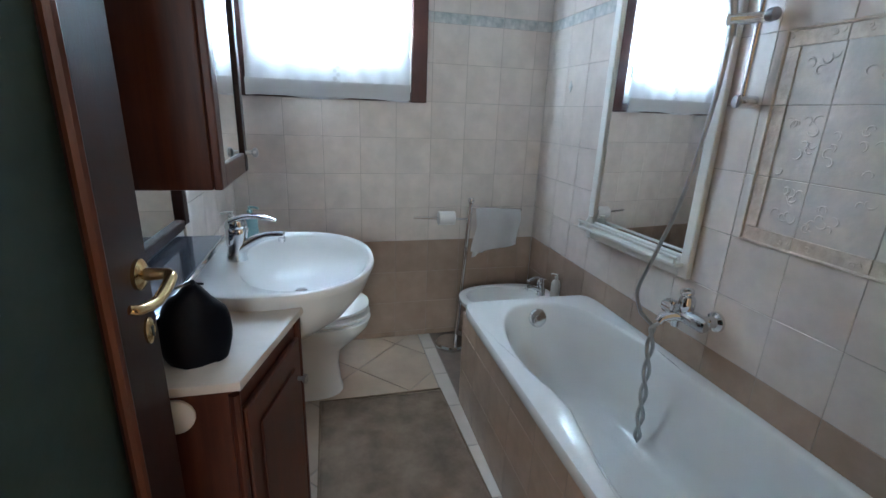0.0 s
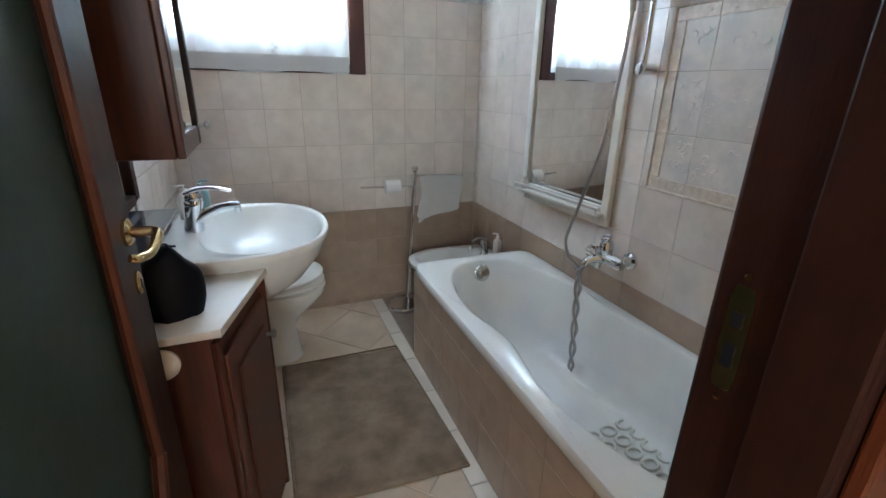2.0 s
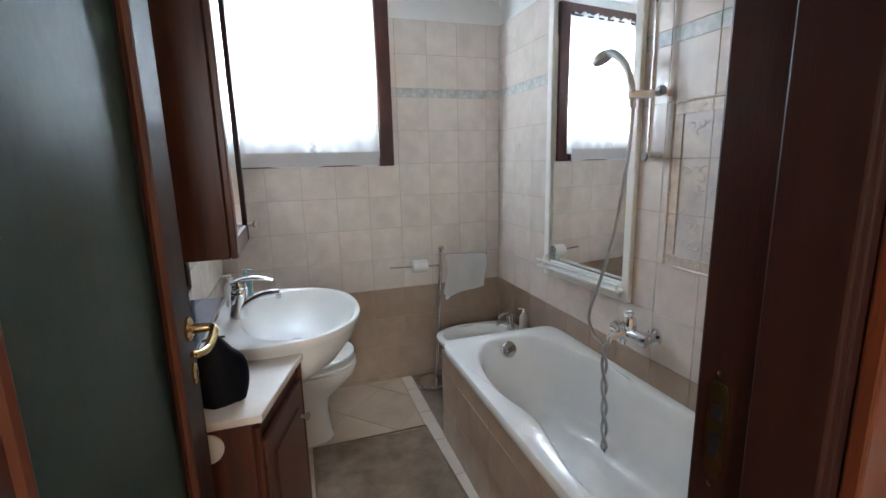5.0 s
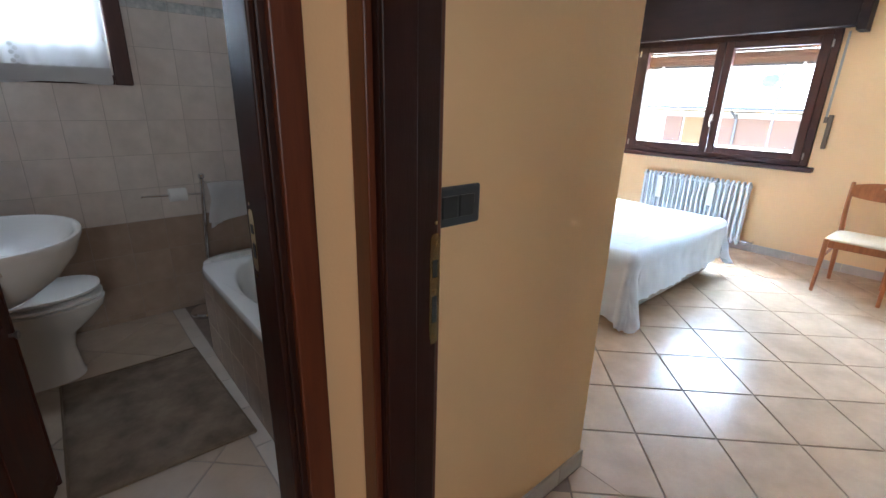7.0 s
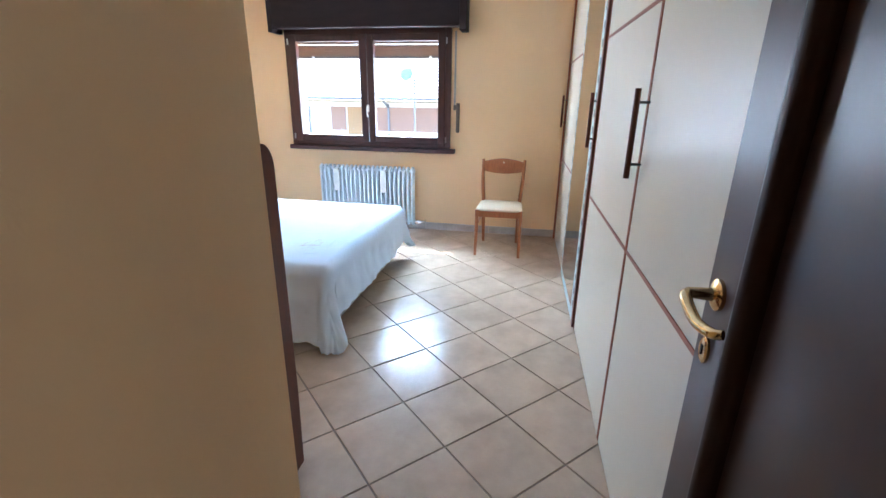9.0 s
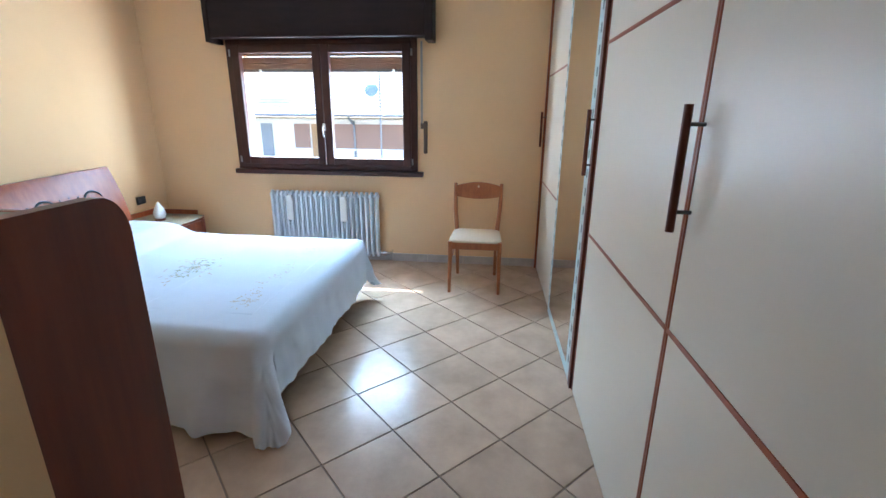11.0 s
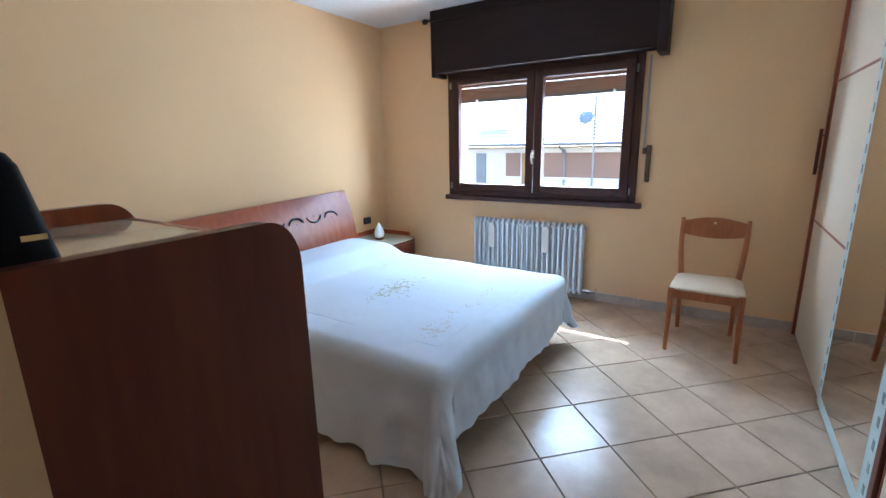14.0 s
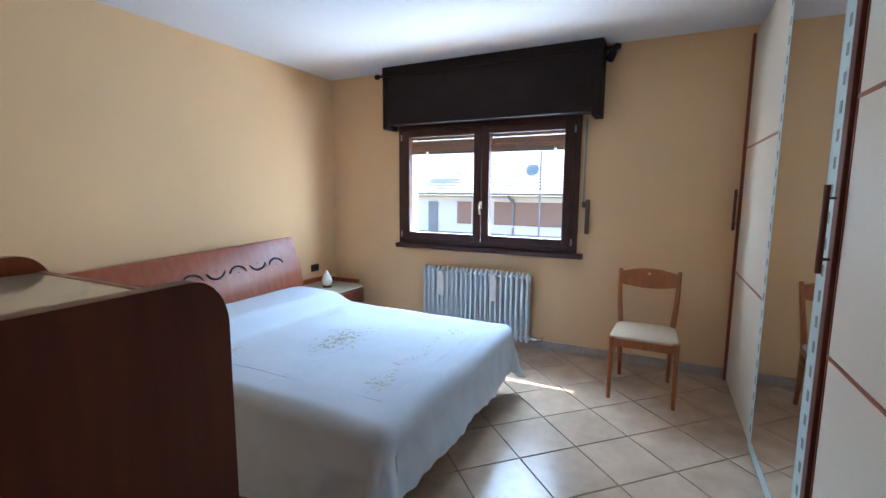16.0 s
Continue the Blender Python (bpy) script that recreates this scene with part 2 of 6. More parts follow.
M = {
    "peach": mat("peach plaster", (0.82, 0.552, 0.294), 0.8, grain=0.05, scale=1.4, bump=0.12, bscale=160),
    "ceiling": mat("white ceiling paint", (0.80, 0.81, 0.83), 0.9, grain=0.03, scale=1.5, bump=0.1, bscale=140),
    "plaster": mat("white bathroom plaster", (0.78, 0.77, 0.74), 0.85, grain=0.04, scale=2, bump=0.1, bscale=150),
    "grout": mat("grey grout", (0.44, 0.39, 0.345), 0.9, grain=0.2, scale=20, bump=0.2, bscale=200),
    "grout_brown": mat("brown floor grout", (0.27, 0.21, 0.17), 0.85, grain=0.2, scale=20, bump=0.2, bscale=200),
    "floor_tile": mat("cream glazed floor tile", (0.60, 0.45, 0.325), 0.26, grain=0.24, scale=5, bump=0.1, bscale=25, vary=0.05, spec=0.22),
    "bath_floor": mat("pale glazed floor tile", (0.60, 0.49, 0.385), 0.25, grain=0.15, scale=6, bump=0.1, bscale=30, vary=0.05),
    "strip_tile": mat("pale border tile", (0.72, 0.66, 0.59), 0.25, grain=0.08, scale=9, vary=0.04),
    "wall_tile": mat("cream marbled wall tile", (0.74, 0.67, 0.61), 0.22, grain=0.15, scale=9, bump=0.06, bscale=40, vary=0.03),
    "brown_tile": mat("taupe marbled wall tile", (0.44, 0.335, 0.26), 0.25, grain=0.17, scale=9, bump=0.06, bscale=40, vary=0.05),
    "band_tile": mat("grey patterned band tile", (0.60, 0.60, 0.57), 0.3, dark=(0.33, 0.36, 0.36), scale=28, bump=0.4, bscale=40),
    "deco_tile": mat("painted relief tile", (0.74, 0.68, 0.62), 0.26, dark=(0.58, 0.56, 0.535), scale=13, bump=0.8, bscale=14, vary=0.05),
    "deco_edge": mat("beige moulded border tile", (0.70, 0.62, 0.53), 0.3, dark=(0.54, 0.46, 0.38), scale=40, bump=0.7, bscale=40),
    "skirt": mat("grey beige skirting tile", (0.50, 0.42, 0.36), 0.4, grain=0.2, scale=9, vary=0.05),
    # on door jambs and stops this dark tone includes their shade
    "dark_wood": mat("dark mahogany and shaded jamb wood", (0.034, 0.012, 0.009), 0.42, dark=(0.020, 0.008, 0.006), scale=4, stretch=(9, 9, 0.7), bump=0.1, bscale=50, spec=0.25),
    # brightened to include hall light on the door casings
    "door_wood": mat("red brown door wood", (0.130, 0.036, 0.014), 0.38, dark=(0.070, 0.019, 0.009), scale=4, stretch=(9, 9, 0.7), bump=0.1, bscale=50),
    "leaf_wood": mat("dark brown door leaf wood", (0.056, 0.021, 0.013), 0.31, dark=(0.044, 0.017, 0.012), scale=4, stretch=(9, 9, 0.7)),
    "vanity_wood": mat("mahogany cabinet wood", (0.105, 0.030, 0.015), 0.32, dark=(0.050, 0.014, 0.009), scale=4, stretch=(9, 9, 0.6), bump=0.1, bscale=50),
    "window_wood": mat("mahogany window wood", (0.068, 0.022, 0.016), 0.38, dark=(0.038, 0.013, 0.010), scale=4, stretch=(5, 5, 1), bump=0.1, bscale=50),
    "box_wood": mat("dark brown shutter box", (0.026, 0.014, 0.012), 0.5, dark=(0.018, 0.010, 0.009), scale=4, stretch=(5, 1, 5), bump=0.1, bscale=50, spec=0.15),
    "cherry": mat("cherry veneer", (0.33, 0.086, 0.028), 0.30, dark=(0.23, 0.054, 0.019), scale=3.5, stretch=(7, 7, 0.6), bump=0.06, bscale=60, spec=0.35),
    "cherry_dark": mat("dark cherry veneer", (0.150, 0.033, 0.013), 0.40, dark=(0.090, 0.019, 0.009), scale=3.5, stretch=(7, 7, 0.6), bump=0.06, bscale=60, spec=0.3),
    "chair_wood": mat("orange beech stain", (0.42, 0.145, 0.046), 0.35, dark=(0.30, 0.095, 0.030), scale=6, stretch=(6, 6, 0.8), bump=0.08, bscale=60),
    "seat": mat("cream seat fabric", (0.66, 0.54, 0.38), 0.9, grain=0.08, scale=30, bump=0.5, bscale=400),
    "cream_panel": mat("cream lacquer", (0.74, 0.69, 0.57), 0.34, grain=0.03, scale=1.2, spec=0.4),
    "frost": mat("frosted aqua glass", (0.55, 0.70, 0.70), 0.35, grain=0.1, scale=12),
    "frost_mark": mat("clear mark in frosted glass", (0.36, 0.46, 0.47), 0.2),
    "mirror": mirror_mat("silvered mirror"),
    "white_gloss": mat("white sanitary ceramic", (0.80, 0.80, 0.78), 0.14, grain=0.02, scale=3, spec=0.4),
    "tub_white": mat("white enamel", (0.82, 0.83, 0.82), 0.12, grain=0.02, scale=2, coat=0.2),
    "white_paint": mat("white lacquered wood", (0.78, 0.77, 0.73), 0.4, grain=0.05, scale=8),
    "rad": mat("white radiator enamel", (0.66, 0.72, 0.76), 0.35, grain=0.03, scale=4),
    "chrome": mat("chrome", (0.75, 0.76, 0.78), 0.08, 1.0, grain=0.05, scale=20),
    "steel": mat("brushed steel", (0.5, 0.5, 0.5), 0.3, 1.0, grain=0.15, scale=20),
    "brass": mat("polished brass", (0.74, 0.55, 0.28), 0.2, 1.0, grain=0.15, scale=30),
    "black": mat("black plastic", (0.010, 0.011, 0.015), 0.35, grain=0.2, scale=10),
    "black_soft": mat("black nylon", (0.006, 0.007, 0.012), 0.45, grain=0.3, scale=14, bump=0.1, bscale=200, spec=0.12),
    "switch": mat("dark blue grey plastic", (0.022, 0.026, 0.036), 0.3, grain=0.15, scale=20),
    "marble": mat("cream marble", (0.70, 0.63, 0.56), 0.34, grain=0.16, scale=7, spec=0.35),
    "green_glass": mat("grey green back painted glass", (0.50, 0.51, 0.41), 0.10, grain=0.05, scale=3, coat=0.5),
    "shelf_glass": mat("dark mirror glass shelf", (0.30, 0.34, 0.42), 0.10, 0.8, grain=0.05, scale=3),
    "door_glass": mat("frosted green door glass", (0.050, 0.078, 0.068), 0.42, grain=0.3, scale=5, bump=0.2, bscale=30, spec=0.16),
    "rug": mat("taupe bath mat pile", (0.33, 0.255, 0.185), 0.95, dark=(0.165, 0.120, 0.084), scale=7, bump=1.0, bscale=380),
    "rug_edge": mat("taupe mat binding", (0.26, 0.19, 0.128), 0.95, grain=0.2, scale=30),
    "towel": mat("white towel terry", (0.86, 0.86, 0.86), 0.95, grain=0.04, scale=20, bump=0.15, bscale=400),
    "paper": mat("white tissue paper", (0.80, 0.79, 0.77), 0.95, grain=0.03, scale=30, bump=0.3, bscale=300),
    "curtain": cloth_mat("sheer white curtain", (0.72, 0.73, 0.75), 0.145),
    "lace": cloth_mat("white lace insert", (0.60, 0.60, 0.60), 0.12),
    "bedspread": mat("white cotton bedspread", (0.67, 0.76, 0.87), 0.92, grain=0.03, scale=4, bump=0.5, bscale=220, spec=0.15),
    "bed_base": mat("grey bed base fabric", (0.33, 0.33, 0.33), 0.9, grain=0.15, scale=30, bump=0.3, bscale=300),
    "stitch_green": mat("pale green embroidery thread", (0.42, 0.48, 0.36), 0.85, grain=0.2, scale=40),
    "stitch_cream": mat("beige embroidery thread", (0.62, 0.57, 0.50), 0.85, grain=0.2, scale=40),
    "pane": pane_mat("window glass"),
    "slat": mat("brown shutter slat", (0.20, 0.10, 0.06), 0.5, grain=0.15, scale=8, stretch=(1, 0.3, 5)),
    "alu": mat("brown grey metal end rail", (0.10, 0.09, 0.085), 0.45, grain=0.1, scale=10),
    "strap": mat("grey webbing", (0.35, 0.33, 0.31), 0.8, grain=0.1, scale=30),
    "plastic_beige": mat("brown plastic", (0.12, 0.075, 0.05), 0.5, grain=0.05, scale=10),
    "soap_white": mat("white soap plastic", (0.76, 0.75, 0.70), 0.3, grain=0.03, scale=8),
    "soap_teal": mat("teal soap plastic", (0.25, 0.42, 0.43), 0.3, grain=0.05, scale=8),
    "soap_pink": mat("pale mauve plastic", (0.45, 0.38, 0.42), 0.3, grain=0.05, scale=8),
    "lamp_glass": mat("white opal glass", (0.80, 0.80, 0.78), 0.25, grain=0.02, scale=8),
    "facade": mat("cream rendered facade", (0.93, 0.85, 0.74), 0.9, grain=0.05, scale=0.8, bump=0.2, bscale=20),
    "facade_shutter": mat("brown roller shutter", (0.40, 0.23, 0.16), 0.7, grain=0.12, scale=3, stretch=(1, 1, 8)),
    "facade_door": mat("orange brown door", (0.45, 0.26, 0.12), 0.7, grain=0.1, scale=3),
    "roof": mat("weathered pale roof tile", (0.72, 0.64, 0.58), 0.85, grain=0.2, scale=5, bump=0.4, bscale=8),
    "roof_metal": mat("grey metal gutter", (0.30, 0.30, 0.31), 0.5, 0.6, grain=0.1, scale=6),
    "dish": mat("blue grey dish enamel", (0.22, 0.30, 0.36), 0.5, grain=0.05, scale=6),
    "ground": mat("courtyard asphalt", (0.12, 0.115, 0.11), 0.9, grain=0.25, scale=1.5, bump=0.4, bscale=60),
    "outer": mat("outside render", (0.62, 0.58, 0.52), 0.9, grain=0.06, scale=1),
}

# ---- mesh helpers ----


def link_mesh(name, bm, material, parent=None, label="", smooth=None):
    me = bpy.data.meshes.new(name)
    bmesh.ops.recalc_face_normals(bm, faces=bm.faces)
    bm.to_mesh(me)
    bm.free()
    me.materials.append(M[material])
    if smooth:
        me.shade_smooth()
        me.set_sharp_from_angle(angle=radians(smooth))
    ob = new(name, me)
    if parent:
        ob.parent = parent
    if label:
        ob["label"] = label
    return ob


def part(name, bm, material, parent, label="", smooth=None):
    return link_mesh(name, bm, material, parent, label, smooth)


def thing(name, label, category, x=0, y=0, z=0, rz=0, group="", kind=""):
    ob = new(name)
    ob.matrix_world = pose(x, y, z, 0, 0, rz)
    return tagged(ob, label, category, group, kind)


def structure(name, bm, material, label, category="", smooth=None):
    return tagged(link_mesh(name, bm, material, None, "", smooth), label, category or name.split("_")[0], kind="structure")


def box(x0, x1, y0, y1, z0, z1, bevel=0.0, bm=None, seg=2):
    """A box, with rounded edges where bevel is given, added to bm or to a new mesh."""
    b = bmesh.new()
    bmesh.ops.create_cube(b, size=1, matrix=Matrix.Translation(((x0 + x1) / 2, (y0 + y1) / 2, (z0 + z1) / 2)) @ Matrix.Diagonal((x1 - x0, y1 - y0, z1 - z0, 1)))
    if bevel:
        bmesh.ops.bevel(b, geom=b.edges[:], offset=bevel, segments=seg, profile=0.5, affect="EDGES")
    return b if bm is None else merge(bm, b)


def merge(bm, b):
    me = bpy.data.meshes.new("tmp")
    b.to_mesh(me)
    b.free()
    bm.from_mesh(me)
    bpy.data.meshes.remove(me)
    return bm


def lathe(profile, seg=32, sx=1.0, sy=1.0, m=None):
    """A turned body from (radius, height) pairs, closed at both ends."""
    bm = bmesh.new()
    rings = []
    for r, z in profile:
        rings.append([bm.verts.new((r * math.cos(2 * math.pi * i / seg) * sx, r * math.sin(2 * math.pi * i / seg) * sy, z)) for i in range(seg)])
    for a, b in zip(rings, rings[1:]):
        for i in range(seg):
            bm.faces.new((a[i], a[(i + 1) % seg], b[(i + 1) % seg], b[i]))
    bm.faces.new(rings[0])
    bm.faces.new(rings[-1])
    if m is not None:
        bm.transform(m)
    return bm


def loft(rings, cap0=True, cap1=True, close=True):
    bm = bmesh.new()
    vs = [[bm.verts.new(p) for p in ring] for ring in rings]
    n = len(vs[0])
    for a, b in zip(vs, vs[1:]):
        for i in range(n if close else n - 1):
            bm.faces.new((a[i], a[(i + 1) % n], b[(i + 1) % n], b[i]))
    if cap0:
        bm.faces.new(vs[0])
    if cap1:
        bm.faces.new(vs[-1])
    return bm


def smooth_path(points, steps=8):
    """A rounded line through the points (Catmull-Rom)."""
    p = [Vector(q) for q in points]
    p = [p[0] * 2 - p[1]] + p + [p[-1] * 2 - p[-2]]
    out = []
    for i in range(1, len(p) - 2):
        for k in range(steps):
            t = k / steps
            a, b, c, d = p[i - 1], p[i], p[i + 1], p[i + 2]
            out.append(0.5 * ((2 * b) + (c - a) * t + (2 * a - 5 * b + 4 * c - d) * t * t + (3 * b - a - 3 * c + d) * t ** 3))
    return out + [p[-2]]


def tube(points, radius, seg=12, taper=None, flat=1.0):
    """A round bar along the points; taper gives a factor on the radius from 0 to 1 along it."""
    pts = [Vector(p) for p in points]
    rings = []
    up = None
    for i, p in enumerate(pts):
        d = (pts[min(i + 1, len(pts) - 1)] - pts[max(i - 1, 0)]).normalized()
        if up is None:
            up = Vector((0, 0, 1)) if abs(d.z) < 0.9 else Vector((1, 0, 0))
        side = d.cross(up).normalized()
        up = side.cross(d).normalized()
        r = radius * (taper(i / (len(pts) - 1)) if taper else 1)
        rings.append([p + side * (r * math.cos(2 * math.pi * k / seg)) + up * (r * flat * math.sin(2 * math.pi * k / seg)) for k in range(seg)])
    return loft(rings)


def prism(outline, z0, z1, bevel=0.0, m=None):
    """An upright slab over a flat outline of (x, y)."""
    bm = bmesh.new()
    lo = [bm.verts.new((x, y, z0)) for x, y in outline]
    hi = [bm.verts.new((x, y, z1)) for x, y in outline]
    n = len(lo)
    for i in range(n):
        bm.faces.new((lo[i], lo[(i + 1) % n], hi[(i + 1) % n], hi[i]))
    bm.faces.new(lo[::-1])
    top = bm.faces.new(hi)
    if bevel:
        bmesh.ops.bevel(bm, geom=list({e for f in bm.faces if f.normal.z ** 2 > 0.5 or f is top for e in f.edges}), offset=bevel, segments=2, profile=0.5, affect="EDGES")
    if m is not None:
        bm.transform(m)
    return bm


def ring_outline(a, b, n=40, power=2.0):
    out = []
    for i in range(n):
        t = 2 * math.pi * i / n
        c, s = math.cos(t), math.sin(t)
        out.append((a * math.copysign(abs(c) ** (2 / power), c), b * math.copysign(abs(s) ** (2 / power), s)))
    return out


def clip_poly(poly, x0, x1, y0, y1):
    for ax, lim, sign in ((0, x0, 1), (0, x1, -1), (1, y0, 1), (1, y1, -1)):
        out = []
        for i, p in enumerate(poly):
            q = poly[(i + 1) % len(poly)]
            a, b = sign * (p[ax] - lim), sign * (q[ax] - lim)
            if a >= 0:
                out.append(p)
            if (a > 0 and b < 0) or (a < 0 and b > 0):
                t = a / (a - b)
                out.append((p[0] + (q[0] - p[0]) * t, p[1] + (q[1] - p[1]) * t))
        poly = out
        if len(poly) < 3:
            return []
    return poly


def area(poly):
    return abs(sum(p[0] * q[1] - q[0] * p[1] for p, q in zip(poly, poly[1:] + poly[:1]))) / 2


def slab_mesh(name, poly, z0, z1, edge, material):
    """A tile over an outline, its upper rim eased."""
    me = bpy.data.meshes.new(name)
    cx, cy = sum(p[0] for p in poly) / len(poly), sum(p[1] for p in poly) / len(poly)
    n = len(poly)
    size = max(math.hypot(p[0] - cx, p[1] - cy) for p in poly)
    k = max(0.0, 1 - edge / size)
    v = [(x, y, z0) for x, y in poly] + [(x, y, z1 - edge * 0.6) for x, y in poly] + [(cx + (x - cx) * k, cy + (y - cy) * k, z1) for x, y in poly]
    f = [tuple(range(2 * n, 3 * n))]
    for r in (0, n):
        f += [(r + i, r + (i + 1) % n, r + n + (i + 1) % n, r + n + i) for i in range(n)]
    me.from_pydata(v, [], f)
    me.materials.append(M[material])
    bm = bmesh.new()
    bm.from_mesh(me)
    bmesh.ops.recalc_face_normals(bm, faces=bm.faces)
    bm.to_mesh(me)
    bm.free()
    return me


# ---- the setting ----
BE, BN, BS, BW = 1.384, 3.245, 0.700, -0.46      # bathroom: east, north, south, west faces
RE, RN, RW, RS = 5.60, 3.57, 1.61, -0.98         # bedroom: east, north, west faces, south face behind the wardrobe
TOP = 2.67
HY, HYH = 0.615, 0.555                           # south faces of the bathroom wall: bedroom entry, hall
HW, HS = -1.6, HALL_S                              # hall: west and south faces
DX0, DX1 = 0.585, 0.715                          # wall with the bedroom door
JW, JE = -0.31, 0.43                             # bathroom door opening
BY0, BY1 = -0.285, 0.49                          # bedroom door opening
DH = 2.08

floor_bm = box(HW - 0.2, 5.9, HS - 0.2, 3.6, -0.2, -0.006)
floor = structure("floor", floor_bm, "grout_brown", "brown grouted screed under diagonal cream floor tiles", "floor")
structure("ceiling", box(HW - 0.2, 5.9, HS - 0.2, 3.6, TOP, TOP + 0.2), "ceiling", "smooth white painted plaster ceiling", "ceiling")

# bathroom north wall, with the window's opening
WX0, WX1, WZ0, WZ1 = -0.33, 0.59, 1.52, 2.54
b = box(BW, WX0, BN, BN + 0.3, 0, TOP)
box(WX1, BE, BN, BN + 0.3, 0, TOP, bm=b)
box(WX0, WX1, BN, BN + 0.3, 0, WZ0, bm=b)
box(WX0, WX1, BN, BN + 0.3, WZ1, TOP, bm=b)
wall_bath_north = structure("wall_bath_north", b, "plaster", "tiled bathroom wall with white plaster above the tiles", "wall")
b = box(BE, RW, BS, RN + 0.05, 0, TOP)
wall_bath_east = structure("wall_bath_east", b, "plaster", "thick wall, plastered and tiled on its bathroom side", "wall")
structure("wall_bedroom_west", box(RW, RW + 0.004, HY, RN, 0, TOP), "peach", "peach painted plaster wall of the bedroom", "wall")
wall_bath_west = structure("wall_bath_west", box(BW - 0.12, BW, HY, BN + 0.3, 0, TOP), "plaster", "cream tiled bathroom wall behind the basin", "wall")
b = box(HW, JW - 0.03, HYH, BS, 0, TOP)
box(JE + 0.03, DX0 + 0.05, HYH, BS, 0, TOP, bm=b)
box(DX0 + 0.05, RW, HY, BS, 0, TOP, bm=b)
box(JW - 0.03, JE + 0.03, HYH, BS, DH + 0.03, TOP, bm=b)
structure("wall_bath_south", b, "peach", "peach painted wall between hall, bedroom entry and bathroom", "wall")
b = box(DX0 + 0.001, DX1, BY1 + 0.03, HYH, 0, TOP)
box(DX0 + 0.051, DX1, HYH, HY - 0.001, 0, TOP, bm=b)
box(DX0, DX1, HS, BY0 - 0.03, 0, TOP, bm=b)
box(DX0, DX1, BY0 - 0.03, BY1 + 0.03, DH + 0.03, TOP, bm=b)
structure("wall_hall_east", b, "peach", "peach painted hall wall around the bedroom door", "wall")
structure("wall_hall_south", box(HW, DX0, HS - 0.12, HS, 0, TOP), "peach", "peach painted hall wall", "wall")
structure("wall_hall_west", box(HW - 0.12, HW, HS, HYH, 0, TOP), "peach", "peach painted hall end wall", "wall")
structure("wall_bedroom_south", box(DX1, RE, RS - 0.12, RS, 0, TOP), "peach", "peach painted bedroom wall behind the wardrobe", "wall")
structure("wall_bedroom_north", box(RW, RE, RN, RN + 0.2, 0, TOP), "peach", "peach painted plaster wall behind the bed", "wall")
# bedroom east wall, with its window
VY0, VY1, VZ0, VZ1 = 0.90, 2.64, 0.93, 2.12
b = box(RE, RE + 0.28, RS, VY0, 0, TOP)
box(RE, RE + 0.28, VY1, RN, 0, TOP, bm=b)
box(RE, RE + 0.28, VY0, VY1, 0, VZ0, bm=b)
box(RE, RE + 0.28, VY0, VY1, VZ1 + 0.1, TOP, bm=b)
structure("wall_bedroom_east", b, "peach", "peach painted plaster wall around the bedroom window", "wall")
# unseen slab, added to narrow the sun's patch on the bedroom floor
structure("roof_overhang", box(RE + 0.305, 6.88, -2.0, 5.5, 2.90, 3.02, 0.005), "outer", "unseen rendered slab above the window, added to cut the sunlight", "roof")


# ---- doors and windows ----


def door_frame(name, wood, along, a0, a1, face0, face1, label, cw=0.073, inner=0.016):
    """Jambs, head and casings of a door opening in a wall; along: the axis on which the opening's width lies. The wood
    colours hold shade on the jambs and hall light on the casings.
    """
    root = tagged(new(name), label, "door frame", kind="structure")

    def bx(u0, u1, v0, v1, z0, z1, bev=0.004):
        return box(u0, u1, v0, v1, z0, z1, bev) if along == "x" else box(v0, v1, u0, u1, z0, z1, bev)
    for u0, u1 in ((a0 - 0.03, a0), (a1, a1 + 0.03)):
        part("jamb", bx(u0, u1, face0 + 0.001, face1 - 0.001, 0, DH), wood, root)
    part("head", bx(a0 - 0.03, a1 + 0.03, face0 + 0.001, face1 - 0.001, DH, DH + 0.03), wood, root)
    for f0, f1 in ((face0 - 0.016, face0), (face1, face1 + inner)):
        for u0, u1 in ((a0 - 0.012 - cw, a0 - 0.012), (a1 + 0.012, a1 + 0.012 + cw)):
            # redder wood puts the hall's light into the upright casings
            part("casing", bx(u0, u1, f0, f1, 0, DH + 0.012, 0.003), "door_wood", root)
        part("casing", bx(a0 - 0.012 - cw, a1 + 0.012 + cw, f0, f1, DH + 0.012, DH + 0.085, 0.003), wood, root)
    return root


def stop_bead(root, wood, along, a, v0, v1):
    part("stop", box(a[0], a[1], v0, v1, 0, DH, 0.003) if along == "x" else box(v0, v1, a[0], a[1], 0, DH, 0.003), wood, root)


bath_frame = door_frame("door_frame_bath", "dark_wood", "x", JW, JE, HYH, BS, "wooden bathroom door frame, shade in dark jambs, light in redder casings", 0.050, 0.008)
# stops share the jambs' dark wood, with shade in its colour
stop_bead(bath_frame, "dark_wood", "x", (JE - 0.012, JE), HYH + 0.001, HYH + 0.072)
stop_bead(bath_frame, "dark_wood", "x", (JW, JW + 0.012), HYH + 0.001, HYH + 0.072)
bed_frame = door_frame("door_frame_bedroom", "dark_wood", "y", BY0, BY1, DX0, DX1, "wooden bedroom door frame, shade in dark jambs, light in redder casings", 0.050)
stop_bead(bed_frame, "dark_wood", "y", (BY1 - 0.012, BY1), DX0 + 0.001, DX0 + 0.07)


